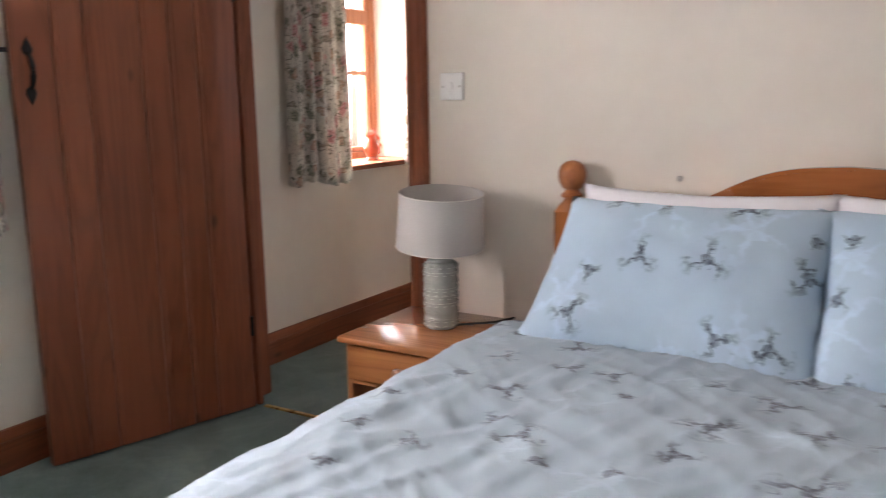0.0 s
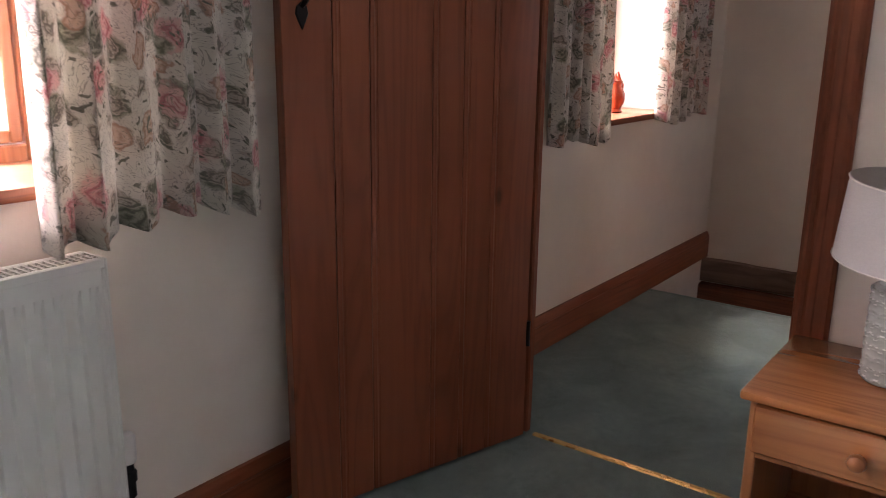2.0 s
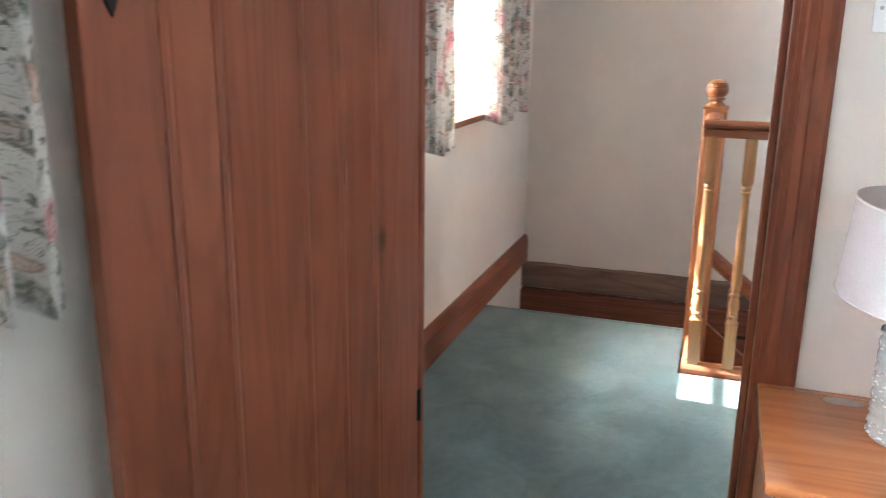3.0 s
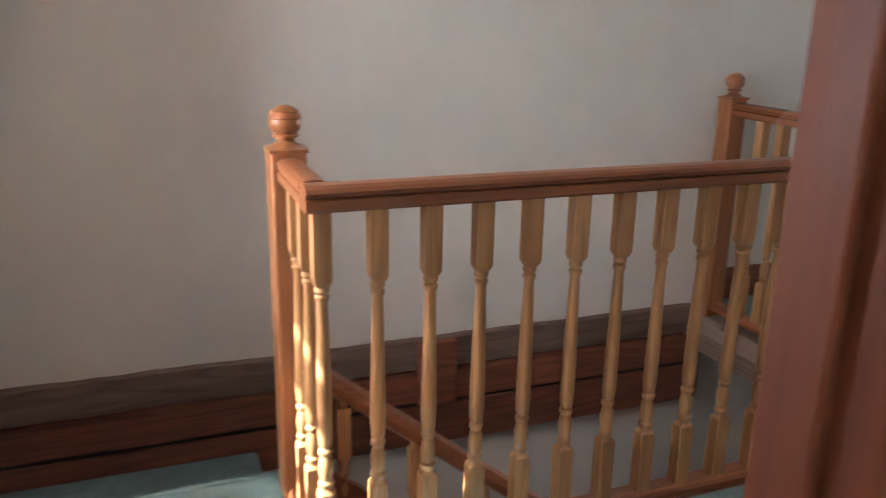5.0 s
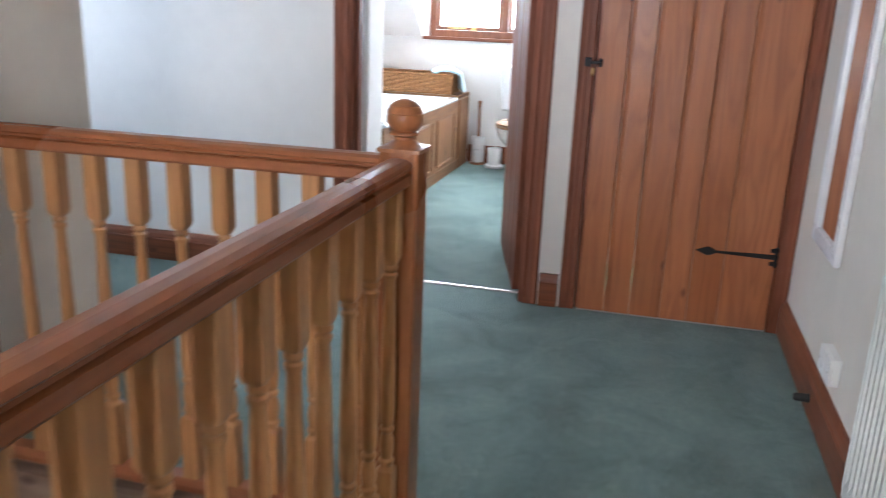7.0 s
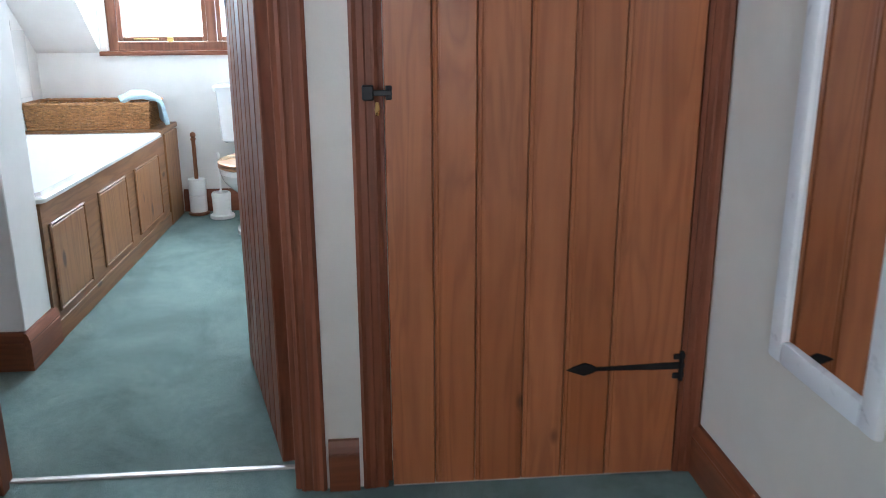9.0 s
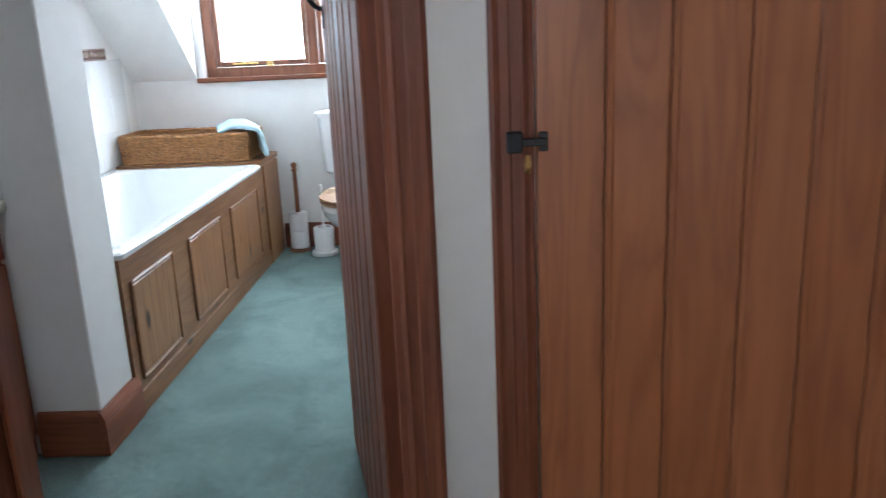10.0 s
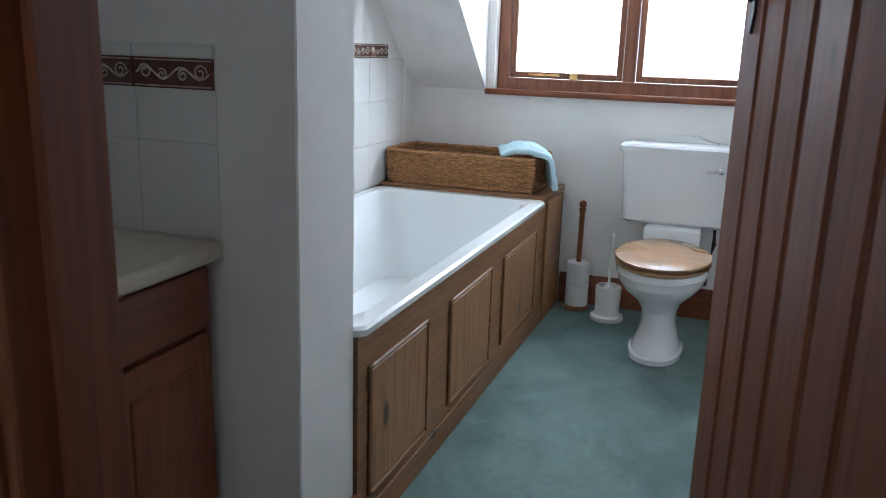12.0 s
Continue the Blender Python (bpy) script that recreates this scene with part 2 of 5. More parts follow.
    w = n(t, "TexNoise", Scale=600.0, Detail=1.0)
    t.links.new(v, w.inputs["Vector"])
    bump(t, b, w.outputs[0], 0.2, 0.003)
    b.inputs["Sheen Weight"].default_value = 0.3
    tl = n(t, "BsdfTranslucent")
    t.links.new(col, tl.inputs["Color"])
    ms = n(t, "MixShader", Fac=0.22)
    t.links.new(b.outputs[0], ms.inputs[1])
    t.links.new(tl.outputs[0], ms.inputs[2])
    t.links.new(ms.outputs[0], t.nodes["Material Output"].inputs["Surface"])
    return m


WALL = paint("cream_wall_paint", (0.74, 0.69, 0.61))
WHITE = paint("white_wall_paint", (0.80, 0.78, 0.75), var=0.04)
CEIL = paint("ceiling_paint", (0.80, 0.79, 0.77), var=0.03)
DOOR = wood("stained_pine_door", (0.27, 0.082, 0.036), (0.16, 0.045, 0.018), "z", 0.38, 0.8, stripe=0.3)
DOOR2 = wood("warm_pine_door", (0.43, 0.148, 0.052), (0.24, 0.074, 0.028), "z", 0.40, 0.85, stripe=0.55)
FRAMEW = wood("dark_pine_frame", (0.28, 0.084, 0.034), (0.13, 0.036, 0.015), "z", 0.55, 0.8)
SKX = wood("pine_skirting_x", (0.26, 0.080, 0.032), (0.12, 0.036, 0.015), "x", 0.38, 0.8)
SKY = wood("pine_skirting_y", (0.27, 0.084, 0.034), (0.12, 0.036, 0.015), "y", 0.38, 0.8)
RAILX = wood("rail_pine_x", (0.325, 0.118, 0.046), (0.20, 0.066, 0.023), "x", 0.32, 0.2)
RAILY = wood("rail_pine_y", (0.325, 0.118, 0.046), (0.20, 0.066, 0.023), "y", 0.32, 0.2)
TURNED = wood("turned_pine", (0.55, 0.290, 0.120), (0.29, 0.12, 0.045), "z", 0.34, 0.0, stripe=0.8)
NEWEL = wood("newel_pine", (0.37, 0.148, 0.056), (0.22, 0.078, 0.027), "z", 0.33, 0.3)
PINEX = wood("honey_pine_x", (0.54, 0.22, 0.078), (0.30, 0.11, 0.035), "x", 0.24, 0.9, coat=0.4)
PINEZ = wood("honey_pine_z", (0.48, 0.19, 0.07), (0.28, 0.10, 0.03), "z", 0.30, 0.8, coat=0.2)
BEDPINE = wood("orange_bed_pine_z", (0.46, 0.158, 0.042), (0.26, 0.075, 0.018), "z", 0.25, 0.3, coat=0.4)
BEDPINEX = wood("orange_bed_pine_x", (0.46, 0.158, 0.042), (0.26, 0.075, 0.018), "x", 0.25, 0.3, coat=0.4)
KNOTTY = wood("knotty_bath_pine", (0.30, 0.145, 0.060), (0.12, 0.048, 0.018), "x", 0.42, 1.0, stripe=0.5)
KNOTTYZ = wood("knotty_bath_pine_z", (0.35, 0.172, 0.072), (0.13, 0.055, 0.022), "z", 0.42, 1.0, stripe=0.5)
SEATW = wood("seat_pine", (0.43, 0.25, 0.12), (0.26, 0.13, 0.055), "y", 0.28, 0.2, coat=0.3)
WINW = wood("window_hardwood", (0.30, 0.115, 0.055), (0.15, 0.05, 0.025), "z", 0.35, 0.0)
WINW2 = wood("light_window_pine", (0.48, 0.21, 0.10), (0.26, 0.10, 0.045), "z", 0.35, 0.1)
BEAM = wood("old_oak_beam", (0.25, 0.083, 0.042), (0.05, 0.022, 0.014), "x", 0.8, 0.3, 0.8)
BEAMG = wood("weathered_grey_beam", (0.24, 0.165, 0.125), (0.07, 0.045, 0.03), "x", 0.85, 0.2, 0.8)
OLDY = wood("whitewashed_old_timber", (0.36, 0.27, 0.21), (0.12, 0.06, 0.04), "y", 0.85, 0.9, 0.6)
CARPET = carpet("sage_carpet", (0.148, 0.228, 0.210), (0.218, 0.328, 0.300))
RADW = plain("radiator_enamel", (0.68, 0.71, 0.67), 0.35, var=0.04, bumps=0.02)
PLASTIC = plain("white_plastic", (0.80, 0.80, 0.78), 0.3, var=0.03, bumps=0.0)
CERAMIC = plain("white_ceramic", (0.80, 0.81, 0.81), 0.10, var=0.02, scale=3.0, bumps=0.0, coat=0.5)
ACRYLIC = plain("white_bath_acrylic", (0.82, 0.84, 0.84), 0.14, var=0.02, scale=3.0, bumps=0.0, coat=0.4)
TILE = plain("white_glazed_tile", (0.76, 0.755, 0.73), 0.15, var=0.04, scale=4.0, bumps=0.0, coat=0.3)
GROUT = plain("grout", (0.75, 0.74, 0.71), 0.9)
BORDER = plain("border_tile_brown", (0.16, 0.075, 0.06), 0.2, var=0.5, scale=60.0, coat=0.3)
BORDERC = plain("border_tile_cream", (0.62, 0.52, 0.42), 0.25, var=0.2, scale=60.0)
IRON = plain("black_iron", (0.02, 0.02, 0.022), 0.45, 0.6, var=0.3, bumps=0.2)
BRASS = plain("brass", (0.70, 0.46, 0.17), 0.28, 1.0)
CHROME = plain("chrome", (0.80, 0.80, 0.82), 0.12, 1.0, bumps=0.0)
STEEL = plain("threshold_alloy", (0.50, 0.48, 0.45), 0.5, 1.0)
SHADE = plain("grey_linen_shade", (0.50, 0.475, 0.45), 0.9, var=0.1, scale=220.0, bumps=0.25)
SHADEIN = plain("shade_lining", (0.70, 0.66, 0.60), 0.8)
LAMPB = plain("grey_green_glaze", (0.46, 0.49, 0.45), 0.22, var=0.25, scale=30.0, coat=0.5)
LAMPL = plain("pale_glaze_ridge", (0.70, 0.73, 0.68), 0.2, var=0.1, scale=30.0, coat=0.5)
SHEET = plain("white_cotton", (0.80, 0.80, 0.84), 0.9, var=0.05, bumps=0.1)
DUVET = bedding("pale_blue_grey_duvet_cotton", (0.335, 0.425, 0.49), (0.06, 0.065, 0.085))
PILLOW = bedding("pale_blue_pillow_cotton", (0.42, 0.56, 0.68), (0.05, 0.06, 0.09))
FLORAL = floral("floral_curtain_cotton")
GLAZE = plain("amber_red_glass", (0.55, 0.085, 0.03), 0.12, var=0.3, coat=0.6, transmit=0.25)
WICKER = plain("honey_wicker", (0.54, 0.265, 0.105), 0.5, var=0.6, scale=40.0, bumps=0.2)
TOWEL = plain("pale_aqua_towelling", (0.50, 0.68, 0.74), 0.95, var=0.2, scale=130.0, bumps=0.9)
COUNTER = plain("cream_laminate", (0.60, 0.54, 0.43), 0.4, var=0.12, scale=60.0)
MARBLEFRAME = plain("white_mirror_frame", (0.80, 0.81, 0.82), 0.3, var=0.03, bumps=0.0)
PAPER = plain("tissue_paper", (0.82, 0.82, 0.81), 0.95, var=0.04, bumps=0.1)
# near-black: painted shade in the beam's split, and the waste pipe's own colour
DARK = plain("gap_shade_and_pipe_black", (0.03, 0.022, 0.018), 0.9)
CABLE = plain("black_cable", (0.015, 0.015, 0.015), 0.5)
MIRROR = plain("mirror_silver", (0.90, 0.90, 0.90), 0.02, 1.0, var=0.0, bumps=0.0)
OUTSIDE = paint("outside_render", (0.62, 0.60, 0.56))
GRASS = plain("lawn", (0.07, 0.10, 0.04), 0.95, var=0.4, scale=3.0)
gm, gt, gb = nodes("clear_glass", 0.0)
gb.inputs["Transmission Weight"].default_value = 1.0
gb.inputs["IOR"].default_value = 1.45
GLASS = gm


# ---- builders ----
def link(name, bm, mat, parent=None, label="", smooth=False):
    me = bpy.data.meshes.new(name)
    bmesh.ops.recalc_face_normals(bm, faces=bm.faces)
    bm.to_mesh(me)
    bm.free()
    if smooth:
        me.shade_smooth()
        me.set_sharp_from_angle(angle=radians(35))
    for q in (mat if isinstance(mat, (list, tuple)) else [mat]):
        me.materials.append(q)
    ob = new(name, me)
    if parent:
        ob.parent = parent
        ob.matrix_parent_inverse = parent.matrix_basis.inverted()
    if label:
        ob["label"] = label
    return ob


def part(name, bm, mat, parent, label="", smooth=False):
    return link(name, bm, mat, parent, label, smooth)


def empty(name, at=(0, 0, 0), rz=0.0):
    e = new(name)
    e.empty_display_size = 0.1
    e.matrix_basis = pose(*at, 0, 0, rz)
    return e


def add_box(bm, x0, x1, y0, y1, z0, z1, bevel=0.0, segs=1):
    vs = [bm.verts.new(p) for p in ((x0, y0, z0), (x1, y0, z0), (x1, y1, z0), (x0, y1, z0), (x0, y0, z1), (x1, y0, z1), (x1, y1, z1), (x0, y1, z1))]
    fs = [bm.faces.new([vs[i] for i in q]) for q in ((3, 2, 1, 0), (4, 5, 6, 7), (0, 1, 5, 4), (1, 2, 6, 5), (2, 3, 7, 6), (3, 0, 4, 7))]
    if bevel:
        es = {e for f in fs for e in f.edges}
        bmesh.ops.bevel(bm, geom=list(es), offset=bevel, segments=segs, affect="EDGES", profile=0.5)
    return bm


def box(name, x0, x1, y0, y1, z0, z1, mat, parent=None, bevel=0.0, label="", segs=1):
    return link(name, add_box(bmesh.new(), x0, x1, y0, y1, z0, z1, bevel, segs), mat, parent, label, smooth=segs > 1)


def holed(bm, axis, p0, p1, a0, a1, z0, z1, holes):
    """A wall of thickness p0..p1 along an axis ('x': runs along x), with rectangular openings (a0, a1, z0, z1)."""
    acut = sorted({a0, a1, *[h[0] for h in holes], *[h[1] for h in holes]})
    zcut = sorted({z0, z1, *[h[2] for h in holes], *[h[3] for h in holes]})
    for i in range(len(acut) - 1):
        run = None
        for j in range(len(zcut) - 1):
            am, zm = (acut[i] + acut[i + 1]) / 2, (zcut[j] + zcut[j + 1]) / 2
            solid = not any(h[0] < am < h[1] and h[2] < zm < h[3] for h in holes)
            if solid and run is None:
                run = zcut[j]
            if run is not None and (not solid or j == len(zcut) - 2):
                top = zcut[j] if not solid else zcut[j + 1]
                q = (acut[i], acut[i + 1], p0, p1) if axis == "x" else (p0, p1, acut[i], acut[i + 1])
                add_box(bm, *q, run, top)
                run = None
    return bm


def lathe(bm, prof, seg=24, at=(0, 0, 0), axis="z", closed=True):
    """A turned solid: prof holds (radius, height, squareness 0..1)."""
    rings = []
    for p in prof:
        r, h, sq = p if len(p) == 3 else (*p, 0.0)
        ring = []
        for i in range(seg):
            a = 2 * math.pi * i / seg
            c, s = math.cos(a), math.sin(a)
            k = 1.0 / max(abs(c), abs(s))
            k = 1 + (min(k, 1.39) - 1) * sq
            x, y = r * c * k, r * s * k
            v = {"z": (x, y, h), "x": (h, x, y), "y": (x, h, y)}[axis]
            ring.append(bm.verts.new((v[0] + at[0], v[1] + at[1], v[2] + at[2])))
        rings.append(ring)
    for a, b in zip(rings, rings[1:]):
        for i in range(seg):
            bm.faces.new((a[i], a[(i + 1) % seg], b[(i + 1) % seg], b[i]))
    if closed:
        bm.faces.new(rings[0][::-1])
        bm.faces.new(rings[-1])
    return bm


def tube(bm, pts, r, seg=8, cap=True):
    """A round bar along points."""
    rings = []
    pts = [Vector(p) for p in pts]
    up = Vector((0, 0, 1))
    for i, p in enumerate(pts):
        d = (pts[min(i + 1, len(pts) - 1)] - pts[max(i - 1, 0)]).normalized()
        s = d.cross(up)
        if s.length < 1e-3:
            s = d.cross(Vector((1, 0, 0)))
        s.normalize()
        u = s.cross(d).normalized()
        rr = r[i] if isinstance(r, (list, tuple)) else r
        rings.append([bm.verts.new(p + rr * (math.cos(2 * math.pi * k / seg) * s + math.sin(2 * math.pi * k / seg) * u)) for k in range(seg)])
    for a, b in zip(rings, rings[1:]):
        for k in range(seg):
            bm.faces.new((a[k], a[(k + 1) % seg], b[(k + 1) % seg], b[k]))
    if cap:
        bm.faces.new(rings[0][::-1])
        bm.faces.new(rings[-1])
    return bm


def extrude_profile(bm, prof, p0, p1, out):
    """A moulding: prof (distance off the wall, height) swept from p0 to p1; out is the way off the wall."""
    p0, p1, out = Vector(p0), Vector(p1), Vector(out)
    a = [bm.verts.new(p0 + out * d + Vector((0, 0, h))) for d, h in prof]
    b = [bm.verts.new(p1 + out * d + Vector((0, 0, h))) for d, h in prof]
    k = len(prof)
    for i in range(k):
        bm.faces.new((a[i], a[(i + 1) % k], b[(i + 1) % k], b[i]))
    bm.faces.new(a[::-1])
    bm.faces.new(b)
    return bm


SKIRT = [(0, 0.002), (0.022, 0.002), (0.022, 0.108), (0.0195, 0.112), (0.022, 0.117), (0.017, 0.135), (0.010, 0.150), (0.0, 0.152)]


def skirting(p0, p1, out, name="baseboard", z=0.0):
    along_x = abs(p1[0] - p0[0]) > abs(p1[1] - p0[1])
    ob = link(name, extrude_profile(bmesh.new(), SKIRT, (*p0, z), (*p1, z), (*out, 0)), SKX if along_x else SKY)
    return tagged(ob, "dark-stained pine skirting board along the wall", "skirting board", kind="structure")


def casing_profile(w, d):
    return [(0, 0), (0, d * 0.6), (w * 0.12, d), (w * 0.28, d * 0.75), (w * 0.5, d * 0.8), (w * 0.56, d * 0.62), (w * 0.78, d * 0.62), (w * 0.86, d * 0.8), (w, d * 0.5), (w, 0)]


def architrave(name, parent, c0, c1, z1, wall, out, axis, w=0.075, d=0.020):
    """Moulded frame of two uprights and a head round an opening c0..c1 on a wall face."""
    for side, edge, sgn in (("a", c0, -1), ("b", c1, 1)):
        bm = bmesh.new()
        pr = casing_profile(w, d)
        lo, hi = [], []
        for u, v in pr:
            c, o = edge + sgn * (w - u), wall + out * v
            xy = (c, o) if axis == "x" else (o, c)
            lo.append(bm.verts.new((*xy, 0.003)))
            hi.append(bm.verts.new((*xy, z1)))
        k = len(pr)
        for i in range(k):
            bm.faces.new((lo[i], lo[(i + 1) % k], hi[(i + 1) % k], hi[i]))
        bm.faces.new(lo)
        bm.faces.new(hi)
        link("architrave", bm, FRAMEW, parent)
    q = (c0 - w, c1 + w, min(wall, wall + out * d), max(wall, wall + out * d)) if axis == "x" else (min(wall, wall + out * d), max(wall, wall + out * d), c0 - w, c1 + w)
    box("architrave", *q, z1, z1 + w, SKX if axis == "x" else SKY, parent, 0.004)


def structure(ob, label, category):
    return tagged(ob, label, category, kind="structure")


# ---- setting ----
BW = (-2.35, -1.30, 0.928, 2.02)      # bedroom window: y0, y1, z0, z1
LW = (0.70, 1.62, 0.885, 1.95)        # landing window
DW = (1.20, 2.522, 1.060, 2.02)        # bathroom window
D1 = (0.265, 1.105)                   # bedroom doorway, along x
D2 = (0.005, 0.825)                   # cupboard doorway, along y
D3 = (1.064, 1.903)                   # bathroom doorway, along y
DH = 2.02

structure(link("wall_outer", holed(bmesh.new(), "y", -0.45, 0, -5.2, 4.3, -2.6, 2.45, [BW, LW]), WALL), "cream-painted thick outer wall with two deep windows", "wall")
structure(link("wall_headboard", holed(bmesh.new(), "x", YH, YL, 0, X2, 0, 2.4, [(*D1, -0.1, DH)]), WALL), "cream-painted wall between bedroom and landing", "wall")
structure(link("wall_bathroom", holed(bmesh.new(), "y", X2, X2B, YL, 4.3, -0.0, 2.4, [(*D2, -0.1, DH), (*D3, -0.1, DH)]), WHITE), "white-painted wall with two doorways", "wall")
structure(box("wall_stairwell", 0, XE, YF, YF + 0.3, -2.6, 2.4, WALL), "cream-painted wall above the stairwell", "wall")
# the opening is for the added window, which stays out of view
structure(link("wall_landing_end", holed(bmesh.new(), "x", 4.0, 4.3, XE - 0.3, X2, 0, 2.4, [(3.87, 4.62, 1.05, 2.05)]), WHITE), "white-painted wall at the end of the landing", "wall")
structure(box("wall_recess", XE - 0.3, XE - 0.005, YF + 0.3, 4.0, 0, 2.4, WHITE), "white-painted side wall of the landing recess", "wall")
structure(box("wall_bedroom_back", 0, 4.8, -5.2, -5.0, 0, 2.4, WALL), "cream-painted wall at the back of the bedroom", "wall")
structure(box("wall_bedroom_side", 4.6, 4.8, -5.0, YH, 0, 2.4, WALL), "cream-painted side wall of the bedroom", "wall")
structure(box("wall_tiled", X2B, XB, YT, YT + 0.12, 0, 2.4, WHITE), "white-painted bathroom wall behind the bath", "wall")
structure(box("wall_bathroom_side", X2B, XB, 0.78, 0.90, 0, 2.4, WHITE), "white-painted bathroom side wall", "wall")
structure(link("wall_bathroom_end", holed(bmesh.new(), "y", XB, XB + 0.14, 0.78, YT + 0.12, -0.1, 2.4, [DW]), WHITE), "white-painted low wall under the dormer window", "wall")
PX0, PX1, PY = 5.745, 6.00, 2.137      # wall stub beside the bath
structure(box("wall_pier", PX0, PX1, PY, YT, 0, 2.4, WHITE, bevel=0.004), "white-painted wall stub at the foot of the bath", "wall")

# floors: one carpet, cut round the stairwell
bm = bmesh.new()
EDGE = 1.545
for q in ((0, 4.7, -5.1, YH), (D1[0], D1[1], YH, YL), (0, X2, YL, YB - 0.045), (0, XA - 0.045, YB - 0.045, EDGE), (XC + 0.045, X2, YB - 0.045, YF), (XE, X2, YF, 4.0),
          (X2, X2B, D2[0], D2[1]), (X2, X2B, D3[0], D3[1]), (X2B, XB, 0.90, YT)):
    add_box(bm, *q, -0.22, 0)
structure(link("floor", bm, CARPET), "worn sage-green fitted carpet, its dark patches partly painted shade", "carpet")
# borrows the dark beam wood so that sun falling down the stairwell stays dim
structure(box("floor_lower", -0.1, X2, 0, 4.2, -2.75, -2.6, BEAM), "hall floor downstairs, in dark wood to mute a sun patch", "floor")
structure(box("wall_lower_side", 0, X2, 0.9, 1.03, -2.6, -0.23, WHITE), "white wall under the landing", "wall")
structure(box("wall_lower_far", XE, X2, YF, YF + 0.3, -2.6, -0.23, WHITE), "white wall at the far side of the hall downstairs", "wall")
structure(box("wall_lower_end", X2 - 0.1, X2, 1.03, YF, -2.6, -0.23, WHITE), "white wall of the hall downstairs", "wall")

# ceilings
structure(box("ceiling", -0.3, X2B, -5.2, 4.3, 2.4, 2.5, CEIL), "white-painted ceiling", "ceiling")
structure(box("ceiling_bathroom", X2B, XB + 0.14, 0.78, YT + 0.12, 2.4, 2.5, CEIL), "white-painted bathroom ceiling", "ceiling")
SX0, SZ0, SX1, SZ1 = XB, 1.055, XB - 1.50, 2.40


def sloped(name, y0, y1):
    bm = bmesh.new()
    vs = [bm.verts.new(p) for y in (y0, y1) for p in ((SX0, y, SZ0), (SX1, y, SZ1), (SX0, y, SZ1))]
    bm.faces.new(vs[0:3])
    bm.faces.new(vs[3:6][::-1])
    for i, j in ((0, 1), (1, 2), (2, 0)):
        bm.faces.new((vs[i], vs[j], vs[j + 3], vs[i + 3]))
    return structure(link(name, bm, WHITE), "white-painted sloping ceiling beside the dormer", "ceiling")


sloped("ceiling_slope_1", DW[1] + 0.04, YT)
sloped("ceiling_slope_2", 0.90, DW[0] - 0.04)

# outside ground
structure(box("ground", -60, 70, -60, 60, -2.95, -2.85, GRASS), "grass around the house", "ground")

# skirting boards
skirting((0, -5.0), (0, YH), (1, 0))
skirting((0, YL), (0, YF), (1, 0))
skirting((D1[1] + 0.078, YH), (4.6, YH), (0, -1))
skirting((D1[1] + 0.078, YL), (X2, YL), (0, 1))
skirting((X2, D2[1] + 0.078), (X2, D3[0] - 0.078), (-1, 0))
skirting((X2, D3[1] + 0.078), (X2, 4.0), (-1, 0))
skirting((XC + 0.05, YF), (XE, YF), (0, -1))
skirting((PX0 - 0.022, PY), (PX1 + 0.020, PY), (0, -1))
skirting((PX0, PY), (PX0, 2.34), (-1, 0))
skirting((XB, 0.90), (XB, YP - 0.01), (-1, 0))
skirting((X2B, 0.90), (XB, 0.90), (0, 1))

# old beam in the stairwell wall
beam = empty("old_beam", (1.5, YF, -0.2))
tagged(beam, "old dark oak beam with a split, low on the stairwell wall", "beam")


def rough_board(x0, x1, y0, y1, z0, z1, amp, seed):
    bm = bmesh.new()
    k = max(6, int((x1 - x0) / 0.05))
    rows = []
    for i in range(k + 1):
        x = x0 + (x1 - x0) * i / k
        w = [amp * noise.noise(Vector((x * 3.1, seed + j * 3.7, 0.3))) + 0.5 * amp * noise.noise(Vector((x * 11.0, seed + j, 2.0))) for j in range(3)]
        rows.append([bm.verts.new(p) for p in ((x, y1, z1 + w[0]), (x, y0 + w[2], z1 + w[0] - 0.006), (x, y0 + w[2] * 0.7 - 0.004, (z0 + z1) / 2), (x, y0 + w[2], z0 + w[1] + 0.006), (x, y1, z0 + w[1]))])
    for a, b in zip(rows, rows[1:]):
        for j in range(4):
            bm.faces.new((a[j], a[j + 1], b[j + 1], b[j]))
    bm.faces.new(rows[0])
    bm.faces.new(rows[-1][::-1])
    return bm


part("beam_top", rough_board(0.0, XC, YF - 0.035, YF, -0.145, -0.006, 0.007, 1.0), BEAMG, beam, "grey weathered top of the beam", True)
part("beam_middle", rough_board(0.0, XC, YF - 0.055, YF, -0.285, -0.152, 0.006, 4.0), BEAM, beam, "", True)
part("beam_bottom", rough_board(0.0, XC, YF - 0.052, YF, -0.485, -0.297, 0.007, 7.0), BEAM, beam, "", True)
part("packing_block", add_box(bmesh.new(), 1.63, 1.80, YF - 0.066, YF - 0.02, -0.30, -0.012, 0.006), BEAM, beam, "dark block let into the beam")
# black strip puts the shade of the split into colour
part("split", add_box(bmesh.new(), 0.02, XC - 0.05, YF - 0.04, YF - 0.01, -0.300, -0.282), DARK, beam, "near-black strip painted as shade in the beam's split")

# trimmer under the end balustrade: rough whitewashed timber
bm = bmesh.new()
k = 24
rows = []
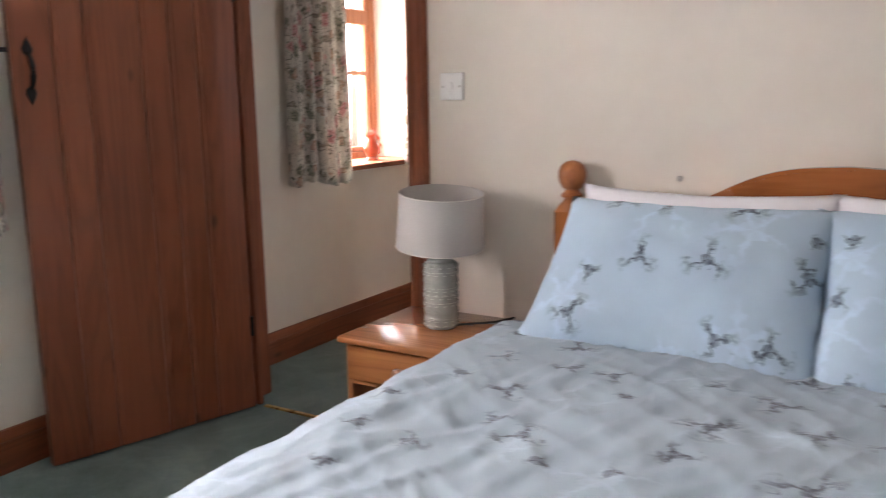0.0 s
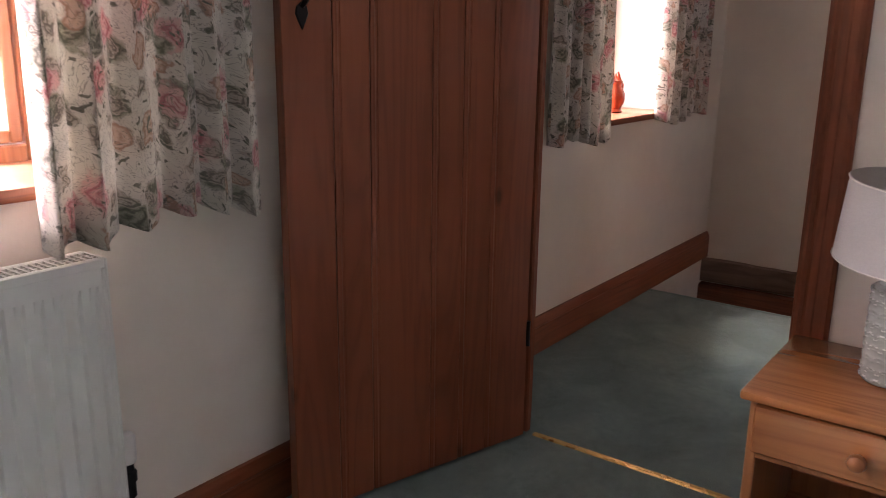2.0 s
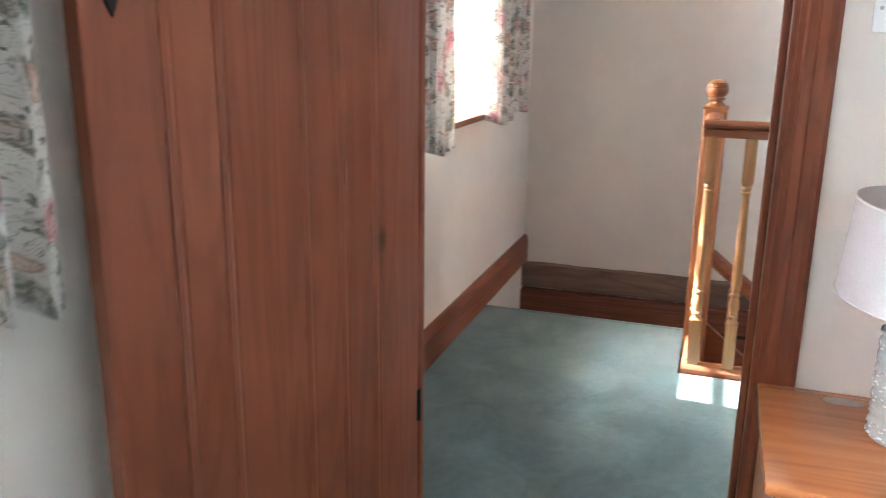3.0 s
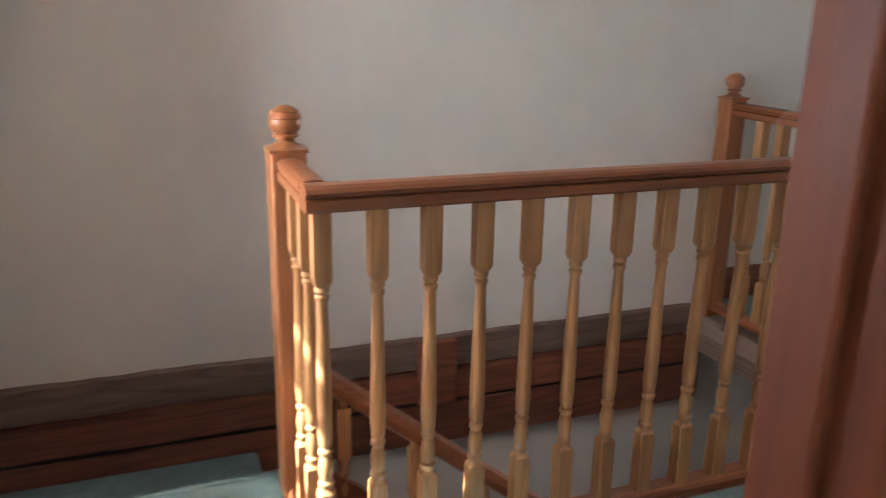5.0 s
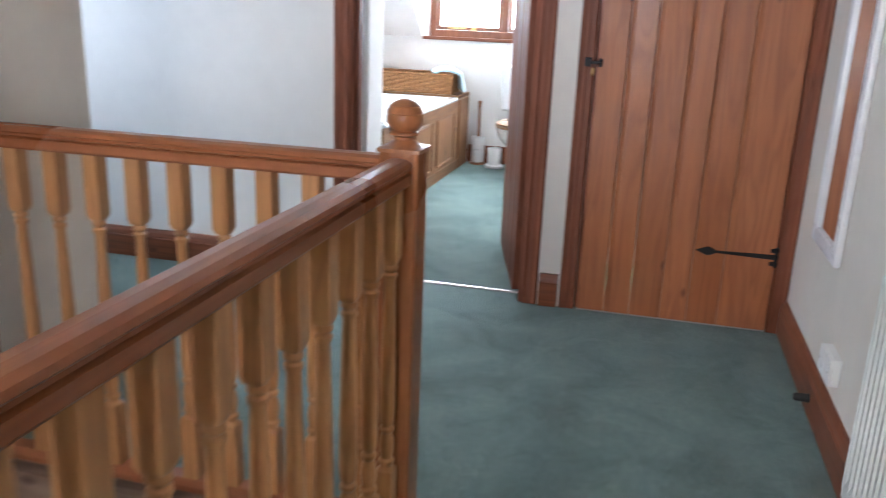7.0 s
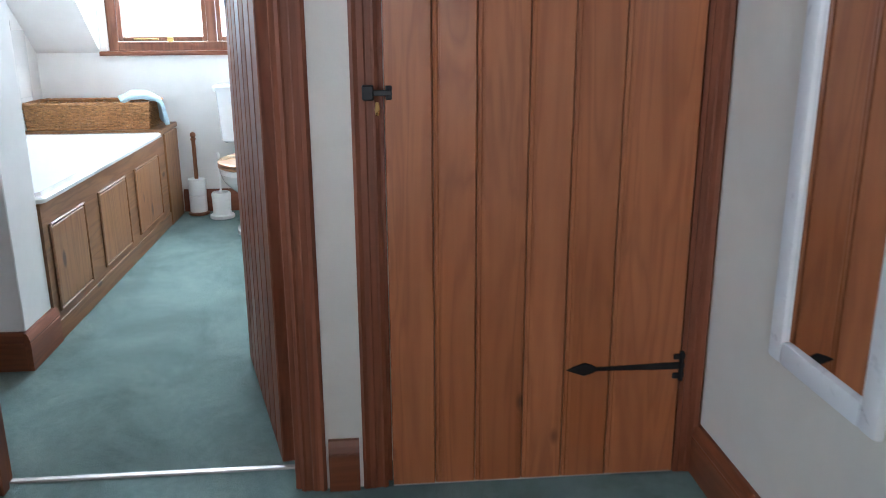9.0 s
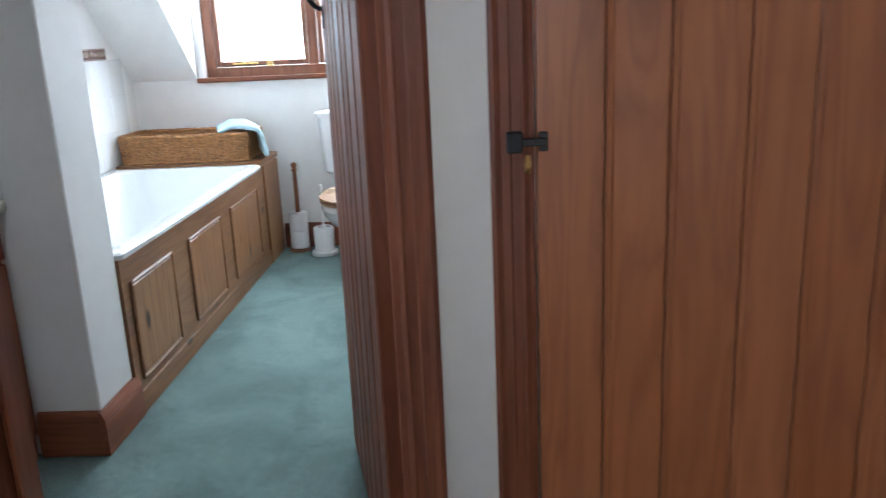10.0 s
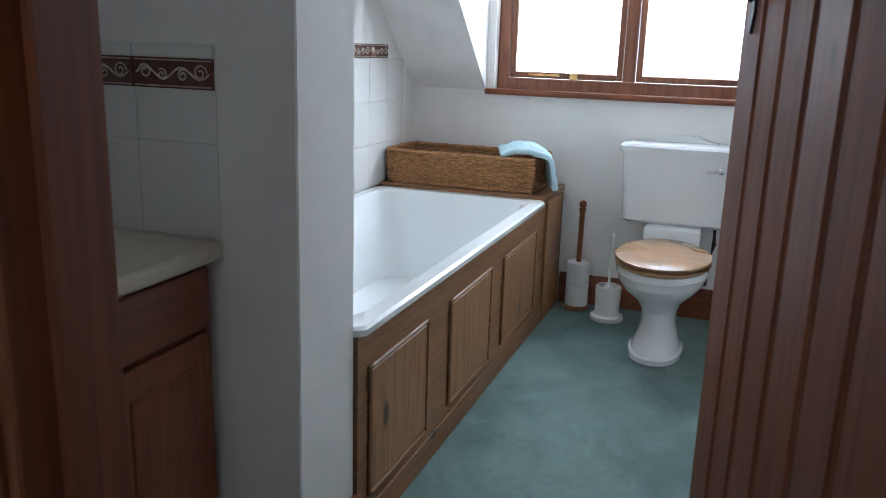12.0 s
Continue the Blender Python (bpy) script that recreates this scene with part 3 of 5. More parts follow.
for i in range(k + 1):
    y = YB + (YF - YB) * i / k
    w = 0.018 * noise.noise(Vector((y * 4.0, 1.0, 0.0)))
    v = 0.03 * noise.noise(Vector((y * 3.0, 8.0, 0.0)))
    rows.append([bm.verts.new(p) for p in ((XC + 0.05, y, -0.035), (XC - 0.045 + w, y, -0.035), (XC - 0.075 + w, y, -0.11), (XC - 0.05 + w, y, -0.21 + v), (XC + 0.05, y, -0.21 + v))])
for a, b in zip(rows, rows[1:]):
    for j in range(4):
        bm.faces.new((a[j], a[j + 1], b[j + 1], b[j]))
trimmer = link("trimmer_beam", bm, OLDY, smooth=True)
tagged(trimmer, "rough whitewashed old timber at the stairwell edge", "beam")
fascia = box("fascia_board", XA - 0.03, XC + 0.02, YB - 0.052, YB - 0.03, -0.25, -0.003, SKX)
tagged(fascia, "pine fascia board along the stairwell edge", "fascia")

# winding stairs at the head of the well
stairs = empty("staircase", (0.5, 1.9, -0.3))
tagged(stairs, "green carpeted winding stairs going down beside the wall", "stairs")
for i, (x0, x1) in enumerate(((0.0, 0.42), (0.0, 0.94), (0.94, 1.18), (1.18, 1.42), (1.42, 1.66), (1.66, 1.90), (1.90, 2.14), (2.14, 2.38), (2.38, 2.62), (2.62, 2.86))):
    z = -0.185 * (i + 1)
    y0, y1 = (EDGE, YF - 0.06) if i else (EDGE, 1.95)
    part("tread", add_box(bmesh.new(), x0 + 0.001 * i, x1 + 0.02, y0 + 0.002 * i, y1 - 0.002 * i, z - 0.19, z, 0.012), CARPET, stairs)
bm = bmesh.new()
part("nosing", add_box(bm, 0.0, XA - 0.04, EDGE - 0.006, EDGE + 0.022, -0.04, 0.004, 0.010, 2), CARPET, stairs)
bm = bmesh.new()
q = [(XA, 0.10), (XC - 0.1, -1.48), (XC - 0.1, -1.70), (XA, -0.20)]
a = [bm.verts.new((x, 1.47, z)) for x, z in q]
b = [bm.verts.new((x, 1.50, z)) for x, z in q]
for i in range(4):
    bm.faces.new((a[i], a[(i + 1) % 4], b[(i + 1) % 4], b[i]))
bm.faces.new(a[::-1])
bm.faces.new(b)
part("string_board", bm, SKX, stairs, "pine string board of the stairs")
bm = bmesh.new()
tube(bm, [(XA + 0.03, 1.485, 0.36), (XC - 0.1, 1.485, -1.22)], 0.032, 8)
part("handrail", bm, RAILX, stairs, "sloping pine handrail")

# doorway frames (linings, stops, architraves)
frame1 = empty("door_frame_bedroom", (0.7, YH, 0))
structure(frame1, "dark pine door frame between bedroom and landing", "door frame")
box("lining", D1[0] - 0.004, D1[0] + 0.014, YH + 0.012, YL + 0.008, 0.003, DH - 0.03, FRAMEW, frame1, 0.003)
box("hinge_post", D1[0] + 0.015, 0.345, YH - 0.016, YH + 0.010, 0.003, DH - 0.03, FRAMEW, frame1, 0.005)
box("lining", D1[1] - 0.012, D1[1] + 0.02, YH - 0.004, YL + 0.008, 0.003, DH - 0.03, FRAMEW, frame1, 0.003)
box("head", D1[0], D1[1], YH - 0.004, YL + 0.008, DH - 0.03, DH, SKX, frame1)
box("stop", D1[1] - 0.027, D1[1] - 0.012, YH + 0.045, YH + 0.085, 0.003, DH - 0.03, FRAMEW, frame1, 0.003)
architrave("a", frame1, D1[0], D1[1], DH, YH, -1, "x")
architrave("a", frame1, D1[0], D1[1], DH, YL, 1, "x")
frame2 = empty("door_frame_cupboard", (X2, 0.4, 0))
structure(frame2, "pine frame of the landing cupboard door", "door frame")
box("head", X2, X2B, D2[0], D2[1], DH - 0.02, DH, SKY, frame2)
box("lining", X2 + 0.02, X2B, D2[0] - 0.002, D2[0] + 0.012, 0.003, DH - 0.02, FRAMEW, frame2)
box("lining", X2 + 0.02, X2B, D2[1] - 0.012, D2[1] + 0.002, 0.003, DH - 0.02, FRAMEW, frame2)
architrave("a", frame2, D2[0] + 0.008, D2[1], DH, X2, -1, "y", 0.068)
frame3 = empty("door_frame_bathroom", (X2, 1.45, 0))
structure(frame3, "dark pine frame of the bathroom doorway", "door frame")
box("head", X2 - 0.004, X2B + 0.004, D3[0], D3[1], DH - 0.03, DH, SKY, frame3)
box("lining", X2 - 0.004, X2B + 0.004, D3[0] - 0.004, D3[0] + 0.016, 0.003, DH - 0.03, FRAMEW, frame3, 0.003)
box("lining", X2 - 0.004, X2B + 0.004, D3[1] - 0.016, D3[1] + 0.004, 0.003, DH - 0.03, FRAMEW, frame3, 0.003)
box("stop", X2 + 0.04, X2 + 0.08, D3[1] - 0.030, D3[1] - 0.016, 0.003, DH - 0.03, FRAMEW, frame3, 0.003)
architrave("a", frame3, D3[0], D3[1], DH, X2, -1, "y", 0.070)
architrave("a", frame3, D3[0], D3[1], DH, X2B, 1, "y", 0.070)

# threshold strips
def strip(name, p0, p1, wide, mat, label):
    bm = bmesh.new()
    (x0, y0), (x1, y1) = p0, p1
    d = Vector((x1 - x0, y1 - y0, 0)).normalized()
    s = Vector((-d.y, d.x, 0)) * wide / 2
    pr = [(-1, 0.001), (-0.7, 0.006), (0.7, 0.006), (1, 0.001)]
    a = [bm.verts.new(Vector((x0, y0, h)) + s * u) for u, h in pr]
    b = [bm.verts.new(Vector((x1, y1, h)) + s * u) for u, h in pr]
    for i in range(3):
        bm.faces.new((a[i], a[i + 1], b[i + 1], b[i]))
    return tagged(link(name, bm, mat), label, "threshold strip")


strip("threshold_strip", (D1[0] + 0.10, YH - 0.005), (D1[1] - 0.01, YH - 0.005), 0.022, BRASS, "brass carpet strip across the bedroom doorway")
strip("threshold_strip", (X2B - 0.01, D3[0] + 0.014), (X2B - 0.01, D3[1] - 0.014), 0.022, STEEL, "silver carpet strip across the bathroom doorway")
strip("threshold_strip", (X2 + 0.004, D2[0] + 0.014), (X2 + 0.004, D2[1] - 0.014), 0.02, STEEL, "silver carpet strip under the cupboard door")


# ---- doors ----
def plank_door(name, at, rz, width, height, cuts, mat, thick=0.036, face=1):
    """A ledged door of bead-edged boards; hinge edge at the origin, leaf along +x. face: side (y) that shows the boards."""
    d = empty(name, at, rz)
    m = d.matrix_basis
    for a, b in zip(cuts, cuts[1:]):
        bm = bmesh.new()
        x0, x1 = a * width, b * width
        y0, y1 = (0, thick) if face > 0 else (-thick, 0)
        g, r = (0.0010, 0.0022) if name == "door_2" else (0.0022, 0.004)
        f = y1 if face > 0 else y0
        s = 1 if face > 0 else -1
        pr = [(x0 + 0.0006, y0 if face > 0 else y1), (x0 + 0.0006, f - s * r), (x0 + 0.004, f), (x1 - 0.021, f), (x1 - 0.0195, f - s * g), (x1 - 0.0170, f - s * g), (x1 - 0.0155, f - s * 0.002),
              (x1 - 0.011, f), (x1 - 0.0065, f - s * 0.002), (x1 - 0.0045, f - s * g), (x1 - 0.0018, f - s * r), (x1 - 0.0006, y0 if face > 0 else y1)]
        if b >= 0.999:
            pr = [pr[0], pr[1], pr[2], (x1 - 0.002, f), (x1, f - s * 0.002), (x1, y0 if face > 0 else y1)]
        lo = [bm.verts.new((*p, 0.012)) for p in pr]
        hi = [bm.verts.new((*p, height)) for p in pr]
        k = len(pr)
        for i in range(k):
            bm.faces.new((lo[i], lo[(i + 1) % k], hi[(i + 1) % k], hi[i]))
        bm.faces.new(lo)
        bm.faces.new(hi)
        ob = link("board", bm, mat, None)
        ob.parent = d
    return d


def put(ob, d):
    """Hangs a part built in the door's own axes."""
    ob.parent = d
    ob.matrix_parent_inverse = Matrix.Identity(4)
    return ob


def spear(bm, x, y, z, ln, w, t, up):
    """A flat heart or spear-shaped plate end on a door face."""
    pts = [(0, 0), (0.5, 0.18), (0.62, 0.42), (0.34, 0.72), (0.10, 0.92), (0, 1.0)]
    pr = [(x + w * a, z + up * ln * b) for a, b in pts] + [(x - w * a, z + up * ln * b) for a, b in pts[-2:0:-1]]
    a = [bm.verts.new((px, y, pz)) for px, pz in pr]
    b = [bm.verts.new((x + (px - x) * 0.8, y + t, z + (pz - z) * 0.96)) for px, pz in pr]
    k = len(pr)
    for i in range(k):
        bm.faces.new((a[i], a[(i + 1) % k], b[(i + 1) % k], b[i]))
    bm.faces.new(b)
    bm.faces.new(a[::-1])


def pull_handle(d, x, y, s, z0, z1):
    bm = bmesh.new()
    spear(bm, x, y, z1 - 0.055, 0.062, 0.028, s * 0.004, 1)
    spear(bm, x, y, z0 + 0.055, 0.062, 0.028, s * 0.004, -1)
    h = z1 - z0
    pts = [(x, y + s * (0.004 + 0.034 * math.sin(math.pi * i / 10) ** 0.6), z0 + 0.045 + (h - 0.09) * i / 10) for i in range(11)]
    tube(bm, pts, [0.006 + 0.003 * math.sin(math.pi * i / 10) for i in range(11)], 8)
    return put(link("handle", bm, IRON, smooth=True), d)


L1 = (Vector((0.098, -0.968, 0)) - Vector((0.315, -0.205, 0)))
RZ1 = math.degrees(math.atan2(L1.y, L1.x))
W1 = L1.length
door1 = plank_door("door_1", (0.315, -0.205, 0), RZ1, W1, 2.0, [0, 0.205, 0.335, 0.465, 0.705, 0.835, 1.0], DOOR, face=1)
structure(door1, "open stained pine plank door with black iron latch", "door")
pull_handle(door1, W1 - 0.052, 0.036, 1, 1.245, 1.445)
bm = bmesh.new()
add_box(bm, W1 - 0.02, W1 + 0.035, 0.006, 0.014, 1.405, 1.42, 0.002)
put(link("latch_bar", bm, IRON), door1)
for z in (0.35, 1.65):
    bm = bmesh.new()
    lathe(bm, [(0.007, z - 0.04), (0.007, z + 0.04)], 8, (0.0, 0.036, 0))
    put(link("hinge", bm, IRON), door1)

# cupboard door: closed, hinges at the right-hand jamb, boards facing the landing
door2 = plank_door("door_2", (X2 + 0.018, D2[0] + 0.014, 0), 90, D2[1] - D2[0] - 0.028, 2.0, [0, 0.25, 0.41, 0.55, 0.715, 0.854, 1.0], DOOR2, face=1)
structure(door2, "closed pine plank cupboard door with iron hinges", "door")
for z in (0.335, 1.68):
    bm = bmesh.new()
    y = 0.036
    pts = [(0.0, 0.011), (0.06, 0.010), (0.20, 0.006), (0.235, 0.0055), (0.25, 0.014), (0.268, 0.020), (0.295, 0.010), (0.318, 0.0)]
    pr = [(a, z + b) for a, b in pts] + [(a, z - b) for a, b in pts[-2::-1]]
    lo = [bm.verts.new((px, y, pz)) for px, pz in pr]
    hi = [bm.verts.new((px, y + 0.004, z + (pz - z) * 0.85)) for px, pz in pr]
    k = len(pr)
    for i in range(k):
        bm.faces.new((lo[i], lo[(i + 1) % k], hi[(i + 1) % k], hi[i]))
    bm.faces.new(hi)
    for dz in (-0.028, 0, 0.028):
        add_box(bm, -0.012, 0.022, y, y + 0.006, z + dz - 0.009, z + dz + 0.009, 0.003)
    lathe(bm, [(0.007, z - 0.042), (0.007, z + 0.042)], 8, (-0.002, y + 0.003, 0))
    put(link("strap_hinge", bm, IRON, label="black iron strap hinge with an arrow tip"), door2)
bm = bmesh.new()
WW2 = D2[1] - D2[0] - 0.028
add_box(bm, WW2 - 0.018, WW2 - 0.002, 0.036, 0.041, 1.066, 1.100, 0.002)
add_box(bm, WW2 - 0.017, WW2 + 0.05, 0.041, 0.048, 1.076, 1.090, 0.002)
put(link("latch", bm, IRON, label="black iron latch bar"), door2)
bm = bmesh.new()
add_box(bm, WW2 + 0.026, WW2 + 0.054, 0.036, 0.056, 1.066, 1.102, 0.003)
put(link("latch_keeper", bm, IRON), door2)
bm = bmesh.new()
lathe(bm, [(0.005, 1.03), (0.007, 1.045), (0.004, 1.062)], 8, (WW2 + 0.018, 0.05, 0))
put(link("peg", bm, BRASS), door2)
pull_handle(door2, WW2 - 0.11, 0.036, 1, 1.33, 1.53)

# bathroom door: open into the bathroom
L3 = Vector((5.775, 1.298, 0)) - Vector((X2B + 0.01, 1.094, 0))
door3 = plank_door("door_3", (X2B + 0.01, 1.094, 0), math.degrees(math.atan2(L3.y, L3.x)), L3.length, 2.0, [0, 0.15, 0.31, 0.45, 0.60, 0.74, 0.87, 1.0], FRAMEW, face=1)
structure(door3, "dark pine plank door standing open in the bathroom", "door")
pull_handle(door3, L3.length - 0.055, 0.036, 1, 1.30, 1.48)
bm = bmesh.new()
add_box(bm, L3.length - 0.10, L3.length - 0.002, 0.036, 0.044, 1.375, 1.40, 0.002)
put(link("latch", bm, IRON), door3)


# ---- windows ----
def casement(name, xg, out, y0, y1, z0, z1, mulls, bars, mat, label, fw=0.055):
    """A timber window in a wall that runs along y. out: +1 or -1, the way to the open air."""
    w = empty(name, (xg, (y0 + y1) / 2, z0))
    structure(w, label, "window")
    fr = bmesh.new()
    d = 0.06
    q = (xg - d / 2, xg + d / 2)
    add_box(fr, *q, y0, y0 + fw, z0, z1, 0.004)
    add_box(fr, *q, y1 - fw, y1, z0, z1, 0.004)
    add_box(fr, *q, y0 + fw, y1 - fw, z0, z0 + fw, 0.004)
    add_box(fr, *q, y0 + fw, y1 - fw, z1 - fw, z1, 0.004)
    for mll in mulls:
        add_box(fr, *q, mll - fw * 0.5, mll + fw * 0.5, z0 + fw, z1 - fw, 0.004)
    part("window_frame", fr, mat, w)
    edges = [y0 + fw, *[v for mll in mulls for v in (mll - fw * 0.5, mll + fw * 0.5)], y1 - fw]
    for a, b in zip(edges[::2], edges[1::2]):
        s = bmesh.new()
        e = 0.032
        r = (xg - 0.022, xg + 0.022)
        add_box(s, *r, a + 0.003, a + e, z0 + fw + 0.003, z1 - fw - 0.003, 0.004)
        add_box(s, *r, b - e, b - 0.003, z0 + fw + 0.003, z1 - fw - 0.003, 0.004)
        add_box(s, *r, a + e, b - e, z0 + fw + 0.003, z0 + fw + e, 0.004)
        add_box(s, *r, a + e, b - e, z1 - fw - e, z1 - fw - 0.003, 0.004)
        for h in bars:
            add_box(s, xg - 0.014, xg + 0.014, a + e, b - e, h - 0.011, h + 0.011)
        sash = part("sash", s, mat, w)
        pane = part("pane", add_box(bmesh.new(), xg - 0.002, xg + 0.002, a + e - 0.004, b - e + 0.004, z0 + fw + e - 0.004, z1 - fw - e + 0.004), GLASS, sash)
        pane.visible_shadow = False
    return w


def sill(parent, x0, x1, y0, y1, z, mat):
    part("window_sill", add_box(bmesh.new(), x0, x1, y0, y1, z - 0.028, z, 0.006, 2), mat, parent, smooth=True)


w1 = casement("window_1", -0.33, -1, BW[0], BW[1], BW[2], BW[3], [(BW[0] + BW[1]) / 2], [1.46], WINW2, "pine casement window deep in the bedroom wall")
sill(w1, -0.30, 0.035, BW[0] - 0.03, BW[1] + 0.03, BW[2] + 0.018, SKY)
w2 = casement("window_2", -0.33, -1, LW[0], LW[1], LW[2], LW[3], [], [1.405], WINW2, "small pine casement window deep in the landing wall")
part("transom", add_box(bmesh.new(), -0.358, -0.302, LW[0] + 0.056, LW[1] - 0.056, 1.685, 1.770, 0.004), WINW2, w2)
sill(w2, -0.30, 0.035, LW[0] - 0.03, LW[1] + 0.03, LW[2] + 0.018, SKY)
w3 = casement("window_3", XB + 0.09, 1, DW[0], DW[1], DW[2], DW[3], [1.861], [], WINW, "brown dormer window with two white-bright casements", 0.06)
sill(w3, XB - 0.03, XB + 0.06, DW[0] - 0.02, DW[1] + 0.04, DW[2] + 0.004, SKY)
bm = bmesh.new()
add_box(bm, XB + 0.045, XB + 0.058, 2.20, 2.36, DW[2] + 0.072, DW[2] + 0.084, 0.003)
add_box(bm, XB + 0.052, XB + 0.066, 2.11, 2.15, DW[2] + 0.060, DW[2] + 0.088, 0.003)
part("casement_stay", bm, BRASS, w3)
# two unseen walls added behind the cupboard door to keep outdoor light out
structure(box("wall_leak_stop_back", 5.6, 5.7, -0.2, 0.78, 0, 2.4, WHITE), "unseen wall added behind the cupboard door to stop light leaks", "wall")
structure(box("wall_cupboard_side", X2, 5.6, -0.2, YL - 0.004, 0, 2.4, WHITE), "unseen side wall added to the cupboard to stop light leaks", "wall")

# unseen window added round the recess lamp
w4 = empty("added_window", (4.245, 4.2, 1.05))
structure(w4, "unseen window added at the end of the landing recess for its light", "window")
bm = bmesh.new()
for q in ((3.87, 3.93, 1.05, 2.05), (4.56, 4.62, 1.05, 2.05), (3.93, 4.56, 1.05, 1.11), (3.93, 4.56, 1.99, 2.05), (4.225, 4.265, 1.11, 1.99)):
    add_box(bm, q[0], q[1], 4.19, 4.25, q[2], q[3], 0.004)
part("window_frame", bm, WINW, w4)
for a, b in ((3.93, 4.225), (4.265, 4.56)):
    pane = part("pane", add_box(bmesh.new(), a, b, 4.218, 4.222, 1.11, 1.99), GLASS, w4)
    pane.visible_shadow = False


# ---- balustrade ----
def turned_baluster(h):
    """Square-ended turned spindle of height h standing at the origin."""
    s = 0.0205
    p = [(s, 0.0, 1), (s, 0.165, 1), (0.021, 0.176, 0.7), (0.0155, 0.186), (0.0155, 0.190), (0.019, 0.196), (0.019, 0.203), (0.0145, 0.209), (0.0165, 0.222), (0.0185, 0.240),
         (0.0165, 0.258), (0.0125, 0.272), (0.0175, 0.280), (0.0175, 0.287), (0.0125, 0.293), (0.0165, 0.301), (0.0165, 0.307), (0.0185, 0.330), (0.0178, 0.42), (0.0150, 0.55),
         (0.0125, h - 0.206), (0.0165, h - 0.198), (0.0165, h - 0.192), (0.0125, h - 0.187), (0.0172, h - 0.180), (0.0172, h - 0.174), (0.0150, h - 0.170), (0.0175, h - 0.166, 0.7), (s, h - 0.154, 1), (s, h, 1)]
    return lathe(bmesh.new(), p, 16)


def rail_between(parent, p0, p1, z, mat, name, prof):
    bm = bmesh.new()
    p0, p1 = Vector((*p0, 0)), Vector((*p1, 0))
    d = (p1 - p0).normalized()
    s = Vector((-d.y, d.x, 0))
    a = [bm.verts.new(p0 + s * u + Vector((0, 0, z + h))) for u, h in prof]
    b = [bm.verts.new(p1 + s * u + Vector((0, 0, z + h))) for u, h in prof]
    k = len(prof)
    for i in range(k):
        bm.faces.new((a[i], a[(i + 1) % k], b[(i + 1) % k], b[i]))
    bm.faces.new(a[::-1])
    bm.faces.new(b)
    return part(name, bm, mat, parent)


HR = [(-0.026, 0.0), (0.026, 0.0), (0.031, 0.006), (0.031, 0.026), (0.0225, 0.030), (0.0295, 0.034), (0.0295, 0.040), (0.033, 0.044), (0.029, 0.052), (0.018, 0.058), (0.0, 0.060),
      (-0.018, 0.058), (-0.029, 0.052), (-0.033, 0.044), (-0.0295, 0.040), (-0.0295, 0.034), (-0.0225, 0.030), (-0.031, 0.026), (-0.031, 0.006)]
BR = [(-0.034, 0.0), (0.034, 0.0), (0.034, 0.016), (0.028, 0.026), (0.021, 0.032), (-0.021, 0.032), (-0.028, 0.026), (-0.034, 0.016)]
RZ = 0.886
bal = empty("balustrade", (2.0, YB, 0))
tagged(bal, "pine balustrade with turned spindles round the stairwell", "balustrade")


def newel(x, y, z0, label):
    bm = bmesh.new()
    add_box(bm, x - 0.044, x + 0.044, y - 0.044, y + 0.044, z0, 0.963, 0.005)
    post = part("newel_post", bm, NEWEL, bal, label)
    bm = bmesh.new()
    p = [(0.050, 0.932, 0.9), (0.050, 0.940, 0.9), (0.038, 0.944), (0.030, 0.950), (0.022, 0.956), (0.022, 0.962), (0.032, 0.967), (0.032, 0.972), (0.026, 0.976), (0.034, 0.982),
         (0.040, 0.994), (0.041, 1.005), (0.039, 1.012), (0.0405, 1.015), (0.038, 1.022), (0.034, 1.027), (0.0345, 1.030), (0.022, 1.039), (0.008, 1.044), (0.001, 1.045)]
    lathe(bm, p, 24, (x, y, 0.025))
    part("ball_cap", bm, NEWEL, post, smooth=True)


newel(XA, YA, -0.45, "pine newel post with a ball cap")
newel(XC, YB, -0.25, "pine newel post with a ball cap")
newel(XC, YD, -0.20, "pine newel post with a ball cap")
rail_between(bal, (XA - 0.031, YB), (XC - 0.044, YB), RZ, RAILX, "handrail", HR)
rail_between(bal, (XA, YB + 0.033), (XA, YA - 0.044), RZ, RAILY, "handrail", HR)
rail_between(bal, (XC, YB + 0.044), (XC, YD - 0.044), RZ, RAILY, "handrail", HR)
rail_between(bal, (XA - 0.034, YB), (XC - 0.044, YB), 0.001, RAILX, "base_rail", BR)
rail_between(bal, (XA, YB + 0.034), (XA, YA - 0.044), 0.001, RAILY, "base_rail", BR)
rail_between(bal, (XC, YB + 0.044), (XC, YD - 0.044), 0.001, RAILY, "base_rail", BR)
spin = turned_baluster(RZ - 0.031)
sm = bpy.data.meshes.new("baluster")
bmesh.ops.recalc_face_normals(spin, faces=spin.faces)
spin.to_mesh(sm)
spin.free()
sm.shade_smooth()
sm.set_sharp_from_angle(angle=radians(30))
sm.materials.append(TURNED)


def spindle(x, y):
    ob = new("baluster", sm)
    ob.parent = bal
    ob.matrix_parent_inverse = bal.matrix_basis.inverted()
    ob.matrix_basis = pose(x, y, 0.032)


for i in range(17):
    spindle(0.963 + 0.126 * i, YB)
for i in range(2):
    spindle(XA, YB + 0.118 * (i + 1))
for i in range(9):
    spindle(XC, YB + 0.10 + 0.1165 * i)

# lower spindles on the stair string
lowspin = turned_baluster(0.50)
part_mesh = bpy.data.meshes.new("stair_baluster")
bmesh.ops.recalc_face_normals(lowspin, faces=lowspin.faces)
lowspin.to_mesh(part_mesh)
lowspin.free()
part_mesh.materials.append(TURNED)
